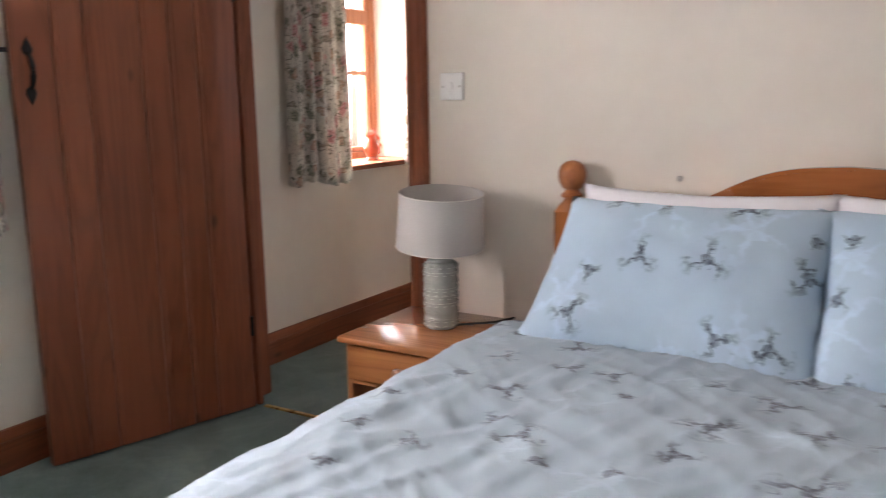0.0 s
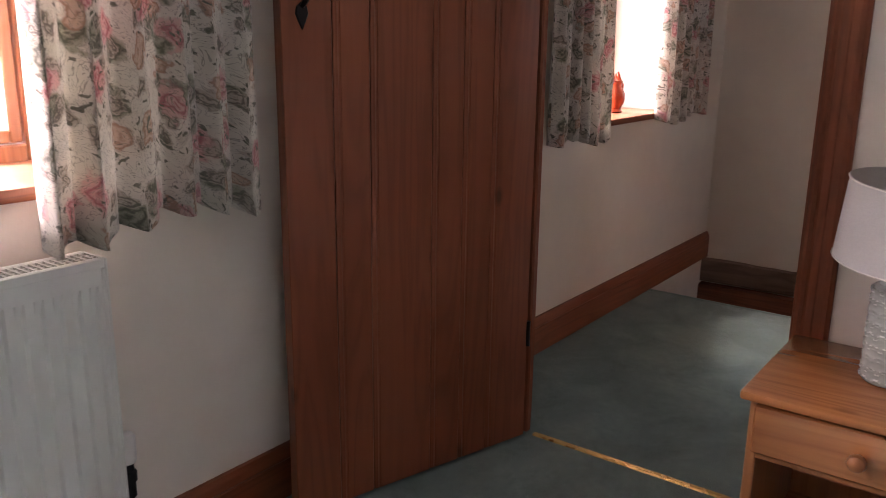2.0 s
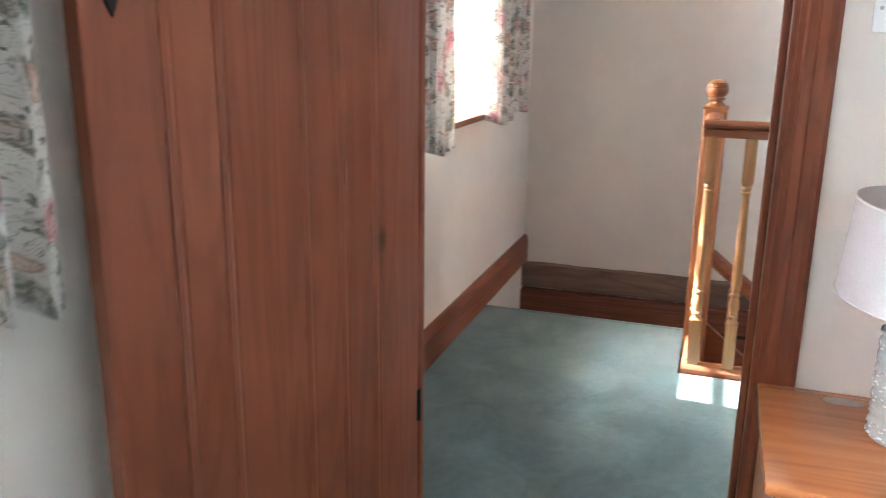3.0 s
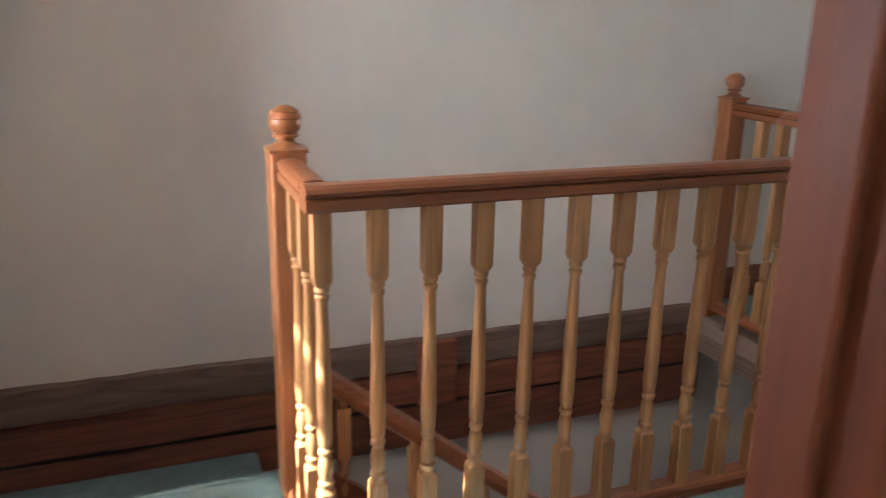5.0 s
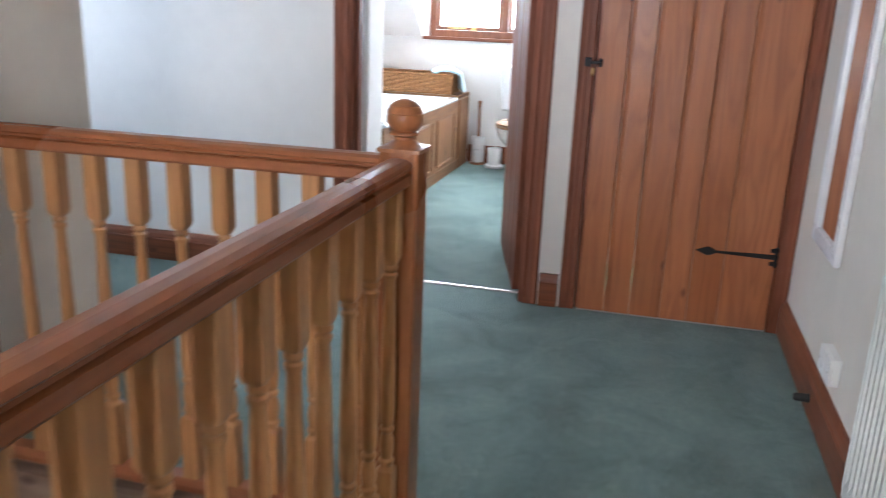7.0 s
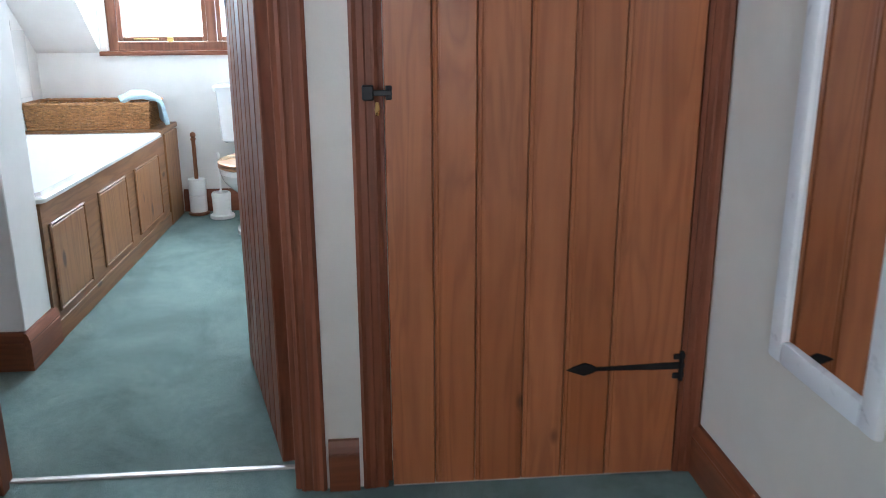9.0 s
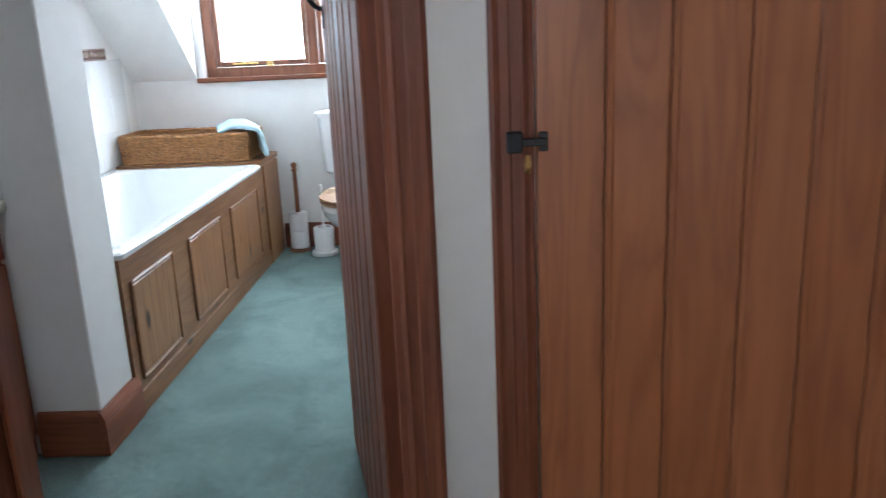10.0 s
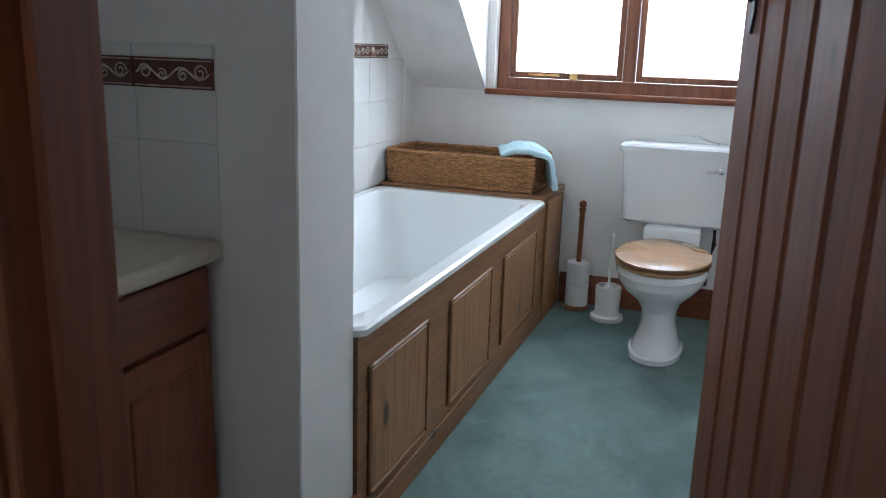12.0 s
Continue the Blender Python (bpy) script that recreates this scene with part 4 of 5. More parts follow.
for i in range(8):
    x = XA + 0.14 + 0.22 * i
    ob = new("stair_baluster", part_mesh)
    ob.parent = stairs
    ob.matrix_parent_inverse = stairs.matrix_basis.inverted()
    ob.matrix_basis = pose(x, 1.485, 0.10 - 0.79 * (x - XA) - 0.27)


# ---- curtains ----
def curtain(name, y0, y1, z0, z1, folds, seed, label, x=0.10, flare=0.06):
    rnd = random.Random(seed)
    bm = bmesh.new()
    uvl = bm.loops.layers.uv.new("uv")
    ny, nz = folds * 12, 26
    ph = [rnd.uniform(0, 6.28) for _ in range(4)]
    grid = []
    for j in range(nz + 1):
        v = j / nz
        z = z0 + (z1 - z0) * v
        row = []
        for i in range(ny + 1):
            u = i / ny
            amp = min(0.062, x * 0.62) * (1 - 0.45 * v)
            w = u * folds * 2 * math.pi + 0.7 * math.sin(u * 5 + ph[0]) + 0.25 * math.sin(v * 4 + ph[1])
            fold = math.sin(w)
            dx = amp * (1.6 * abs(math.sin(w / 2)) ** 0.7 - 1.0 + 0.25 * fold) + 0.008 * math.sin(w * 2.3 + ph[2] + v * 3)
            dy = 0.012 * math.cos(w) + flare * (u - 0.5) * (1 - v) * 0.6
            dz = (0.018 * math.sin(u * 7 + ph[3]) - 0.012 * math.sin(w)) * (1 - v)
            row.append((bm.verts.new((x + dx, y0 + (y1 - y0) * u + dy, z + dz)), u * (y1 - y0) * 1.9, z))
        grid.append(row)
    for a, b in zip(grid, grid[1:]):
        for i in range(ny):
            f = bm.faces.new((a[i][0], a[i + 1][0], b[i + 1][0], b[i][0]))
            for lp, q in zip(f.loops, (a[i], a[i + 1], b[i + 1], b[i])):
                lp[uvl].uv = (q[1] + seed, q[2])
    ob = link(name, bm, FLORAL, smooth=False)
    ob.data.shade_smooth()
    so = ob.modifiers.new("cloth", "SOLIDIFY")
    so.thickness = 0.004
    return tagged(ob, label, "curtain", group="floral curtains")


curtain("curtain", -1.53, -1.03, 0.850, 2.12, 6, 3, "floral cotton curtain drawn back beside the bedroom window")
curtain("curtain", -2.66, -2.30, 0.845, 2.12, 5, 8, "floral cotton curtain drawn back beside the bedroom window")
curtain("curtain", 0.41, 0.86, 0.845, 2.06, 5, 5, "floral cotton curtain drawn back beside the landing window", 0.065)
curtain("curtain", 1.42, 1.99, 0.872, 2.06, 6, 11, "floral cotton curtain drawn back beside the landing window", 0.065)
for y0, y1, z in ((-2.75, -0.95, 2.13), (0.30, 1.95, 2.07)):
    rod = empty("curtain_pole", (0.10, (y0 + y1) / 2, z))
    tagged(rod, "pine curtain pole above the window", "curtain pole")
    part("pole", tube(bmesh.new(), [(0.10, y0, z), (0.10, y1, z)], 0.014, 12), NEWEL, rod, smooth=True)
    for y in (y0 + 0.08, y1 - 0.08):
        part("bracket", add_box(bmesh.new(), 0.0, 0.11, y - 0.01, y + 0.01, z - 0.03, z - 0.012, 0.003), NEWEL, rod)


# ---- radiators ----
def radiator(name, length, height, depth, label, ribs):
    """Standing along +x from the origin, back at y = 0, facing +y."""
    r = empty(name)
    tagged(r, label, "radiator")
    for y0, y1, nm in ((depth - 0.018, depth, "front_panel"), (0.03, 0.048, "rear_panel")):
        bm = bmesh.new()
        k = ribs
        prof = []
        pitch = (length - 0.03) / k
        for i in range(k):
            x = 0.015 + i * pitch
            for f, d in ((0.0, 0.0), (0.22, 0.0), (0.34, -0.011), (0.66, -0.011), (0.78, 0.0)):
                prof.append((x + f * pitch, d))
        prof.append((length - 0.015, 0.0))
        zs = [(0.0, 0), (0.045, 0), (0.075, 1), (height - 0.085, 1), (height - 0.055, 0), (height - 0.02, 0)]
        grid = [[bm.verts.new((x, y1 + d * on, z)) for x, d in prof] for z, on in zs]
        for a, b in zip(grid, grid[1:]):
            for i in range(len(prof) - 1):
                bm.faces.new((a[i], a[i + 1], b[i + 1], b[i]))
        add_box(bm, 0.012, length - 0.012, y0 - 0.004, y1 - 0.0125, 0.0, height - 0.02)
        add_box(bm, 0.004, 0.016, y0, y1 + 0.001, 0.0, height - 0.02, 0.004)
        add_box(bm, length - 0.016, length - 0.004, y0, y1 + 0.001, 0.0, height - 0.02, 0.004)
        part(nm, bm, RADW, r, smooth=True)
    for x0, x1 in ((0.0, 0.006), (length - 0.006, length)):
        part("side_panel", add_box(bmesh.new(), x0, x1, 0.012, depth + 0.001, 0.02, height - 0.002, 0.002), RADW, r)
    bm = bmesh.new()
    add_box(bm, 0.006, length - 0.006, depth - 0.010, depth + 0.001, height - 0.022, height, 0.003)
    add_box(bm, 0.006, length - 0.006, 0.012, 0.024, height - 0.022, height, 0.003)
    for i in range(int(length / 0.014)):
        x = 0.010 + i * 0.014
        add_box(bm, x, x + 0.004, 0.024, depth - 0.010, height - 0.012, height - 0.002)
    for y in (0.040, 0.056, 0.072):
        add_box(bm, 0.006, length - 0.006, y, y + 0.003, height - 0.010, height - 0.004)
    part("top_grille", bm, RADW, r)
    for x in (0.14, length - 0.14):
        part("wall_bracket", add_box(bmesh.new(), x - 0.02, x + 0.02, 0.0, 0.03, 0.10, height - 0.1), RADW, r)
    return r


def valve(parent, x, y, z):
    v = part("valve_body", lathe(bmesh.new(), [(0.012, z - 0.07), (0.012, z - 0.035), (0.016, z - 0.033), (0.016, z - 0.012), (0.011, z - 0.01), (0.011, z + 0.01)], 12, (x, y, 0)), IRON, parent, smooth=True)
    part("thermostat_head", lathe(bmesh.new(), [(0.015, z + 0.01), (0.0185, z + 0.016), (0.0185, z + 0.07), (0.014, z + 0.078), (0.001, z + 0.079)], 14, (x, y, 0)), PLASTIC, v, "white ribbed thermostat head", True)
    part("pipe", tube(bmesh.new(), [(x, y, z - 0.07), (x, y, 0.06), (x, y - 0.005, 0.0)], 0.0075, 8), IRON, parent)


rad1 = radiator("radiator", 0.90, 0.64, 0.095, "white double-panel radiator under the bedroom window", 24)
valve(rad1, 0.925, 0.06, 0.16)
# valve end faces the door: mirror the run by placing it along -y
rad1.matrix_basis = pose(0.002, -2.32, 0.16, 0, 0, 0) @ Matrix(((0, 1, 0, 0), (1, 0, 0, 0), (0, 0, 1, 0), (0, 0, 0, 1)))
rad2 = radiator("radiator", 0.80, 0.56, 0.095, "white double-panel radiator on the landing wall", 22)
rad2.matrix_basis = pose(2.465, YL + 0.002, 0.172)

# ---- bedroom ----
# bed
bed = empty("bed", (2.45, -1.2, 0))
tagged(bed, "pine double bed with turned posts and arched headboard", "bed")
BX0, BX1 = 1.672, 3.272
for x in (BX0 + 0.045, BX1 - 0.045):
    bm = bmesh.new()
    add_box(bm, x - 0.043, x + 0.043, -0.262, -0.178, 0.0, 0.90, 0.006)
    post = part("post", bm, BEDPINE, bed)
    bm = bmesh.new()
    lathe(bm, [(0.044, 0.895, 0.9), (0.040, 0.912, 0.3), (0.028, 0.925), (0.024, 0.932), (0.034, 0.940), (0.034, 0.946), (0.025, 0.953), (0.022, 0.960), (0.030, 0.966), (0.039, 0.982),
               (0.0435, 1.0), (0.043, 1.015), (0.036, 1.033), (0.020, 1.045), (0.001, 1.049)], 24, (x, -0.22, 0))
    part("ball_cap", bm, BEDPINE, post, smooth=True)
bm = bmesh.new()
k = 40
loop_t, loop_b = [], []
for i in range(k + 1):
    u = i / k
    x = BX0 + 0.088 + (BX1 - BX0 - 0.176) * u
    c = abs(u - 0.5) * 2
    s = 1 / (1 + math.exp((c - 0.44) * 10))
    loop_t.append((x, 0.905 + 0.145 * s - 0.012 * c * c))
f0 = [[bm.verts.new((x, y, z)) for x, z in loop_t] for y in (-0.242, -0.200)]
f1 = [[bm.verts.new((x, y, 0.45)) for x, z in loop_t] for y in (-0.242, -0.200)]
for i in range(k):
    bm.faces.new((f0[0][i], f0[0][i + 1], f0[1][i + 1], f0[1][i]))
    bm.faces.new((f0[0][i], f1[0][i], f1[0][i + 1], f0[0][i + 1]))
    bm.faces.new((f0[1][i], f0[1][i + 1], f1[1][i + 1], f1[1][i]))
bmesh.ops.bevel(bm, geom=[e for e in bm.edges if all(v in f0[0] for v in e.verts)], offset=0.010, segments=2, affect="EDGES")
part("headboard", bm, BEDPINEX, bed, "arched orange pine headboard", True)
for u0, u1 in ((0.18, 0.485), (0.515, 0.82)):
    bm = bmesh.new()
    pts = []
    for i in range(13):
        u = u0 + (u1 - u0) * i / 12
        x = BX0 + 0.088 + (BX1 - BX0 - 0.176) * u
        c = abs(u - 0.5) * 2
        s = 1 / (1 + math.exp((c - 0.44) * 10))
        pts.append((x, -0.243, 0.835 + 0.135 * s))
    tube(bm, pts, 0.007, 6)
    tube(bm, [(p[0], p[1], p[2] - 0.022) for p in pts], 0.005, 6)
    part("moulding", bm, BEDPINEX, bed)
for x in (BX0 + 0.02, BX1 - 0.045):
    part("side_rail", add_box(bmesh.new(), x, x + 0.025, -2.08, -0.262, 0.22, 0.38, 0.004), BEDPINEX, bed)
part("mattress", add_box(bmesh.new(), BX0 + 0.05, BX1 - 0.05, -2.07, -0.265, 0.26, 0.51, 0.05, 3), SHEET, bed, "white mattress", True)
for x in (BX0 + 0.05, BX1 - 0.11):
    part("leg", add_box(bmesh.new(), x, x + 0.06, -2.08, -2.02, 0.0, 0.24, 0.004), BEDPINE, bed)


def cloth(name, f, nu, nv, uscale, mat, label, category, thick=0.02):
    bm = bmesh.new()
    uvl = bm.loops.layers.uv.new("uv")
    g = [[(bm.verts.new(f(i / nu, j / nv)), i / nu * uscale[0], j / nv * uscale[1]) for i in range(nu + 1)] for j in range(nv + 1)]
    for a, b in zip(g, g[1:]):
        for i in range(nu):
            fc = bm.faces.new((a[i][0], a[i + 1][0], b[i + 1][0], b[i][0]))
            for lp, q in zip(fc.loops, (a[i], a[i + 1], b[i + 1], b[i])):
                lp[uvl].uv = (q[1], q[2])
    ob = link(name, bm, mat)
    ob.data.shade_smooth()
    if thick:
        so = ob.modifiers.new("thick", "SOLIDIFY")
        so.thickness, so.offset = thick, -1
    return tagged(ob, label, category)


def duvet_shape(u, v):
    half, drop = 0.895, 0.30
    s = (u - 0.5) * 2 * (half + drop)
    r = 0.09
    flat = half - r
    y = -0.38 - 1.73 * v
    a = abs(s)
    if a < flat:
        x, z = a, 0.0
    elif a < flat + r * 1.5708:
        w = (a - flat) / r
        x, z = flat + r * math.sin(w), -r * (1 - math.cos(w))
    else:
        x, z = half + 0.02 * (a - flat - r * 1.57) / drop, -r - (a - flat - r * 1.5708)
    x *= 1 if s > 0 else -1
    p = Vector((s * 2.0, y * 2.0, 0.4))
    wr = 0.009 * noise.noise(p * 1.3) + 0.0012 * noise.noise(p * 3.6) + 0.0040 * (1 - abs(noise.noise(Vector((s * 7.5 + y * 8.0, y * 2.0 - s * 1.6, 1.0))))) ** 7 + 0.0050 * (1 - abs(noise.noise(Vector((s * 15.0 - y * 5.0, y * 3.0 + s * 2.4, 4.0))))) ** 6
    top = 1 if a < flat else 0.35
    edge = -0.025 * max(0.0, 1 - v / 0.05)
    ruck = 0.03 * (noise.noise(Vector((y * 5.0, 3.0, s))) if a > flat else 0)
    return (2.455 + x + (wr + ruck) * (1 - top) * (1 if s > 0 else -1), y + 0.03 * math.sin(s * 3.0), 0.605 + z + wr * top * 1.4 + edge)


cloth("duvet", duvet_shape, 190, 160, (2.28, 1.73), DUVET, "rumpled pale blue-grey duvet with dark sprigs on the bed", "duvet", 0.03)


def pillow(name, cx, cy, cz, w, h, t, tilt, yaw, mat, label, seed, taper=0.0):
    def shape_side(sgn):
        def f(u, v):
            a, b = 2 * u - 1, 2 * v - 1
            e = max(0.0, (1 - abs(a) ** 3.2)) ** 0.5 * max(0.0, (1 - abs(b) ** 3.2)) ** 0.5
            pin = 1 + 0.05 * (abs(a) * abs(b)) ** 3 - 0.045 * (1 - abs(a)) * abs(b) ** 4 - 0.03 * (1 - abs(b)) * abs(a) ** 4
            q = Vector((a * 1.3 + seed, b * 1.1, sgn * 2.0))
            wr = 0.016 * noise.noise(q * 1.6) + 0.006 * noise.noise(q * 4.0) + 0.009 * (1 - abs(noise.noise(Vector((a * 2.2 + b * 3.4, b * 1.2 - a + seed, sgn * 1.0))))) ** 5
            return Vector((a * w / 2 * pin * (1 - (taper * (b + 1) / 2 if a < 0 else 0)), b * h / 2 * pin, sgn * (t / 2 * e + 0.004) + wr * (0.3 + 0.7 * e)))
        return f
    bm = bmesh.new()
    uvl = bm.loops.layers.uv.new("uv")
    nu, nv = 36, 26
    for sgn in (1, -1):
        f = shape_side(sgn)
        g = [[(bm.verts.new(f(i / nu, j / nv)), i / nu * w + seed, j / nv * h) for i in range(nu + 1)] for j in range(nv + 1)]
        for a, b in zip(g, g[1:]):
            for i in range(nu):
                fc = bm.faces.new((a[i][0], a[i + 1][0], b[i + 1][0], b[i][0]) if sgn > 0 else (a[i][0], b[i][0], b[i + 1][0], a[i + 1][0]))
                order = (a[i], a[i + 1], b[i + 1], b[i]) if sgn > 0 else (a[i], b[i], b[i + 1], a[i + 1])
                for lp, q in zip(fc.loops, order):
                    lp[uvl].uv = (q[1], q[2])
    bmesh.ops.remove_doubles(bm, verts=bm.verts, dist=0.0095)
    ob = link(name, bm, mat)
    ob.data.shade_smooth()
    ob.matrix_basis = pose(cx, cy, cz, tilt, 0, yaw)
    return tagged(ob, label, "pillow", group="pillows on the bed")


pillow("pillow", 2.125, -0.345, 0.765, 0.66, 0.44, 0.13, 72, 0, SHEET, "white pillow propped against the headboard", 1.0)
pillow("pillow", 2.82, -0.345, 0.765, 0.72, 0.44, 0.13, 72, 0, SHEET, "white pillow propped against the headboard", 2.0)
pillow("pillow", 2.085, -0.48, 0.755, 0.76, 0.46, 0.16, 56, -3, PILLOW, "pale blue pillow with dark sprigs, leaning on a white one", 3.3, 0.17)
pillow("pillow", 2.825, -0.48, 0.755, 0.76, 0.46, 0.16, 56, 3, PILLOW, "pale blue pillow with dark sprigs, leaning on a white one", 5.2)

# bedside cabinet
bs = empty("bedside_table", (1.36, -0.42, 0))
tagged(bs, "honey pine bedside table with one drawer and open shelf", "bedside table")
SX, SY = (1.122, 1.582), (-0.600, -0.200)
bm = bmesh.new()
add_box(bm, SX[0] - 0.018, SX[1] + 0.018, SY[0] - 0.025, SY[1] + 0.01, 0.498, 0.519, 0.007, 2)
part("top", bm, PINEX, bs, "varnished pine top with knots", True)
for x in (SX[0], SX[1] - 0.022):
    part("side_panel", add_box(bmesh.new(), x, x + 0.022, SY[0], SY[1], 0.0, 0.498, 0.003), PINEZ, bs)
part("back_panel", add_box(bmesh.new(), SX[0] + 0.022, SX[1] - 0.022, SY[1] - 0.012, SY[1], 0.05, 0.498), PINEZ, bs)
part("shelf", add_box(bmesh.new(), SX[0] + 0.022, SX[1] - 0.022, SY[0] + 0.006, SY[1] - 0.012, 0.085, 0.105), PINEX, bs)
part("plinth", add_box(bmesh.new(), SX[0] + 0.022, SX[1] - 0.022, SY[0] + 0.012, SY[0] + 0.03, 0.0, 0.085), PINEX, bs)
part("rail", add_box(bmesh.new(), SX[0] + 0.022, SX[1] - 0.022, SY[0] + 0.002, SY[0] + 0.02, 0.365, 0.378), PINEX, bs)
drawer = part("drawer", add_box(bmesh.new(), SX[0] + 0.012, SX[1] - 0.012, SY[0] - 0.012, SY[0] + 0.006, 0.380, 0.490, 0.004), PINEX, bs)
bm = bmesh.new()
lathe(bm, [(0.008, 0.0), (0.008, -0.012), (0.015, -0.017), (0.0185, -0.026), (0.016, -0.036), (0.008, -0.041), (0.001, -0.042)], 18, (1.34, SY[0] - 0.012, 0.436), "y")
part("knob", bm, NEWEL, drawer, "turned wooden knob", True)

# table lamp
lamp = empty("table_lamp", (1.340, -0.380, 0.52))
tagged(lamp, "grey-green textured ceramic lamp with a grey drum shade", "lamp")
LX, LY, LZ = 1.340, -0.380, 0.520
bm = bmesh.new()
rows = []
R0 = 0.054
nz, na = 66, 72
for j in range(nz + 1):
    z = 0.010 + 0.196 * j / nz
    rows.append([])
    for i in range(na):
        a = 2 * math.pi * i / na
        cell_z = (z / 0.0245) % 1.0
        row_i = int(z / 0.0245)
        cell_a = (a / (2 * math.pi) * 12 + 0.5 * (row_i % 2)) % 1.0
        d = math.hypot((cell_a - 0.5) * 1.05, cell_z)
        ridge = max(0.0, 1 - abs(d - 0.55) / 0.10) + 0.7 * max(0.0, 1 - abs(d - 0.25) / 0.09)
        r = R0 + 0.0034 * ridge
        rows[-1].append(bm.verts.new((LX + r * math.cos(a), LY + r * math.sin(a), LZ + z)))
for a, b in zip(rows, rows[1:]):
    for i in range(na):
        bm.faces.new((a[i], a[(i + 1) % na], b[(i + 1) % na], b[i]))
bm.normal_update()
for f in bm.faces:
    rr = sum(math.hypot(v.co.x - LX, v.co.y - LY) for v in f.verts) / len(f.verts)
    f.material_index = 1 if rr > R0 + 0.0014 else 0
part("body", bm, (LAMPB, LAMPL), lamp, "fish-scale relief in grey-green glaze", True)
part("foot", lathe(bmesh.new(), [(0.047, 0), (0.050, 0.003), (0.050, 0.011), (0.046, 0.012)], 32, (LX, LY, LZ)), LAMPB, lamp, smooth=True)
part("neck", lathe(bmesh.new(), [(0.050, 0.205), (0.050, 0.211), (0.042, 0.216), (0.040, 0.224), (0.046, 0.228), (0.046, 0.232), (0.020, 0.236), (0.012, 0.262), (0.012, 0.29)], 32, (LX, LY, LZ)), LAMPB, lamp, smooth=True)
bm = bmesh.new()
rows = []
for r, z in ((0.139, 0.252), (0.131, 0.424), (0.1295, 0.424), (0.1375, 0.253)):
    ring = []
    for i in range(48):
        a = 2 * math.pi * i / 48
        ring.append(bm.verts.new((LX + r * math.cos(a) + (z - 0.25) * 0.04, LY + r * math.sin(a), LZ + z + 0.008 - 0.10 * r * math.cos(a + 0.7))))
    rows.append(ring)
for a, b in zip(rows, rows[1:] + rows[:1]):
    for i in range(48):
        bm.faces.new((a[i], a[(i + 1) % 48], b[(i + 1) % 48], b[i]))
shade = part("shade", bm, SHADE, lamp, "grey linen drum shade, slightly tilted", True)
for z, r in ((0.254, 0.140), (0.422, 0.1325)):
    bm = bmesh.new()
    tube(bm, [(LX + r * math.cos(2 * math.pi * i / 48) + (z - 0.25) * 0.04, LY + r * math.sin(2 * math.pi * i / 48), LZ + z + 0.008 - 0.10 * r * math.cos(2 * math.pi * i / 48 + 0.7)) for i in range(49)], 0.0016, 6, False)
    part("trim_ring", bm, SHADEIN, shade)
bm = bmesh.new()
tube(bm, [(LX + 0.046, LY + 0.01, LZ + 0.008), (LX + 0.09, LY + 0.06, LZ + 0.006), (LX + 0.14, LY + 0.11, LZ + 0.005), (LX + 0.17, LY + 0.185, LZ + 0.005)], 0.0035, 6)
part("flex", bm, CABLE, lamp, "black lamp flex")


# switch plates and sockets
def plate(name, w, h, rockers, label):
    e = empty(name)
    tagged(e, label, name.replace("_", " "))
    part("cover", add_box(bmesh.new(), -w / 2, w / 2, 0, 0.009, -h / 2, h / 2, 0.003, 2), PLASTIC, e, smooth=True)
    for x in rockers:
        part("rocker", add_box(bmesh.new(), x - 0.0065, x + 0.0065, 0.009, 0.0125, -0.013, 0.013, 0.002), PLASTIC, e)
    for x in (-w / 2 + 0.012, w / 2 - 0.012):
        part("screw", lathe(bmesh.new(), [(0.004, 0.0085), (0.004, 0.0098), (0.001, 0.0099)], 8, (x, 0, 0), "y"), STEEL, e)
    return e


sw = plate("light_switch", 0.088, 0.088, (0,), "white plastic light switch on the cream wall")
sw.matrix_basis = pose(1.274, YH, 1.278, 0, 0, 180)
so = plate("wall_socket", 0.147, 0.086, (-0.03, 0.03), "white double socket low on the landing wall")
part("back_box", add_box(bmesh.new(), -0.073, 0.073, -0.028, 0.0, -0.043, 0.043, 0.003), PLASTIC, so)
so.matrix_basis = pose(3.89, YL + 0.029, 0.257, 0, 0, 0)
sw2 = plate("light_switch", 0.088, 0.088, (0,), "white plastic light switch beside the bathroom door")
sw2.matrix_basis = pose(X2, 2.07, 1.36, 0, 0, 90)

# wall hook mark behind the headboard
nail = link("wall_nail", lathe(bmesh.new(), [(0.008, 0.0), (0.009, -0.006), (0.006, -0.012), (0.001, -0.014)], 10, (2.03, YH, 1.0), "y"), STEEL)
tagged(nail, "small metal fixing in the wall above the bed", "nail")

# red glass gluggle jug on the landing sill
jug = empty("ornamental_jug", (-0.12, 1.30, 0.903))
tagged(jug, "amber-red fish-shaped glass jug on the window sill", "ornament")
JX, JY, JZ = -0.12, 1.30, 0.9035
bm = bmesh.new()
lathe(bm, [(0.034, 0.0), (0.040, 0.004), (0.033, 0.012), (0.030, 0.020), (0.043, 0.045), (0.048, 0.065), (0.043, 0.085), (0.034, 0.102), (0.028, 0.118), (0.030, 0.132), (0.036, 0.146), (0.033, 0.147), (0.026, 0.131)], 20, (JX, JY, JZ), closed=False)
part("body", bm, GLAZE, jug, smooth=True)
bm = bmesh.new()
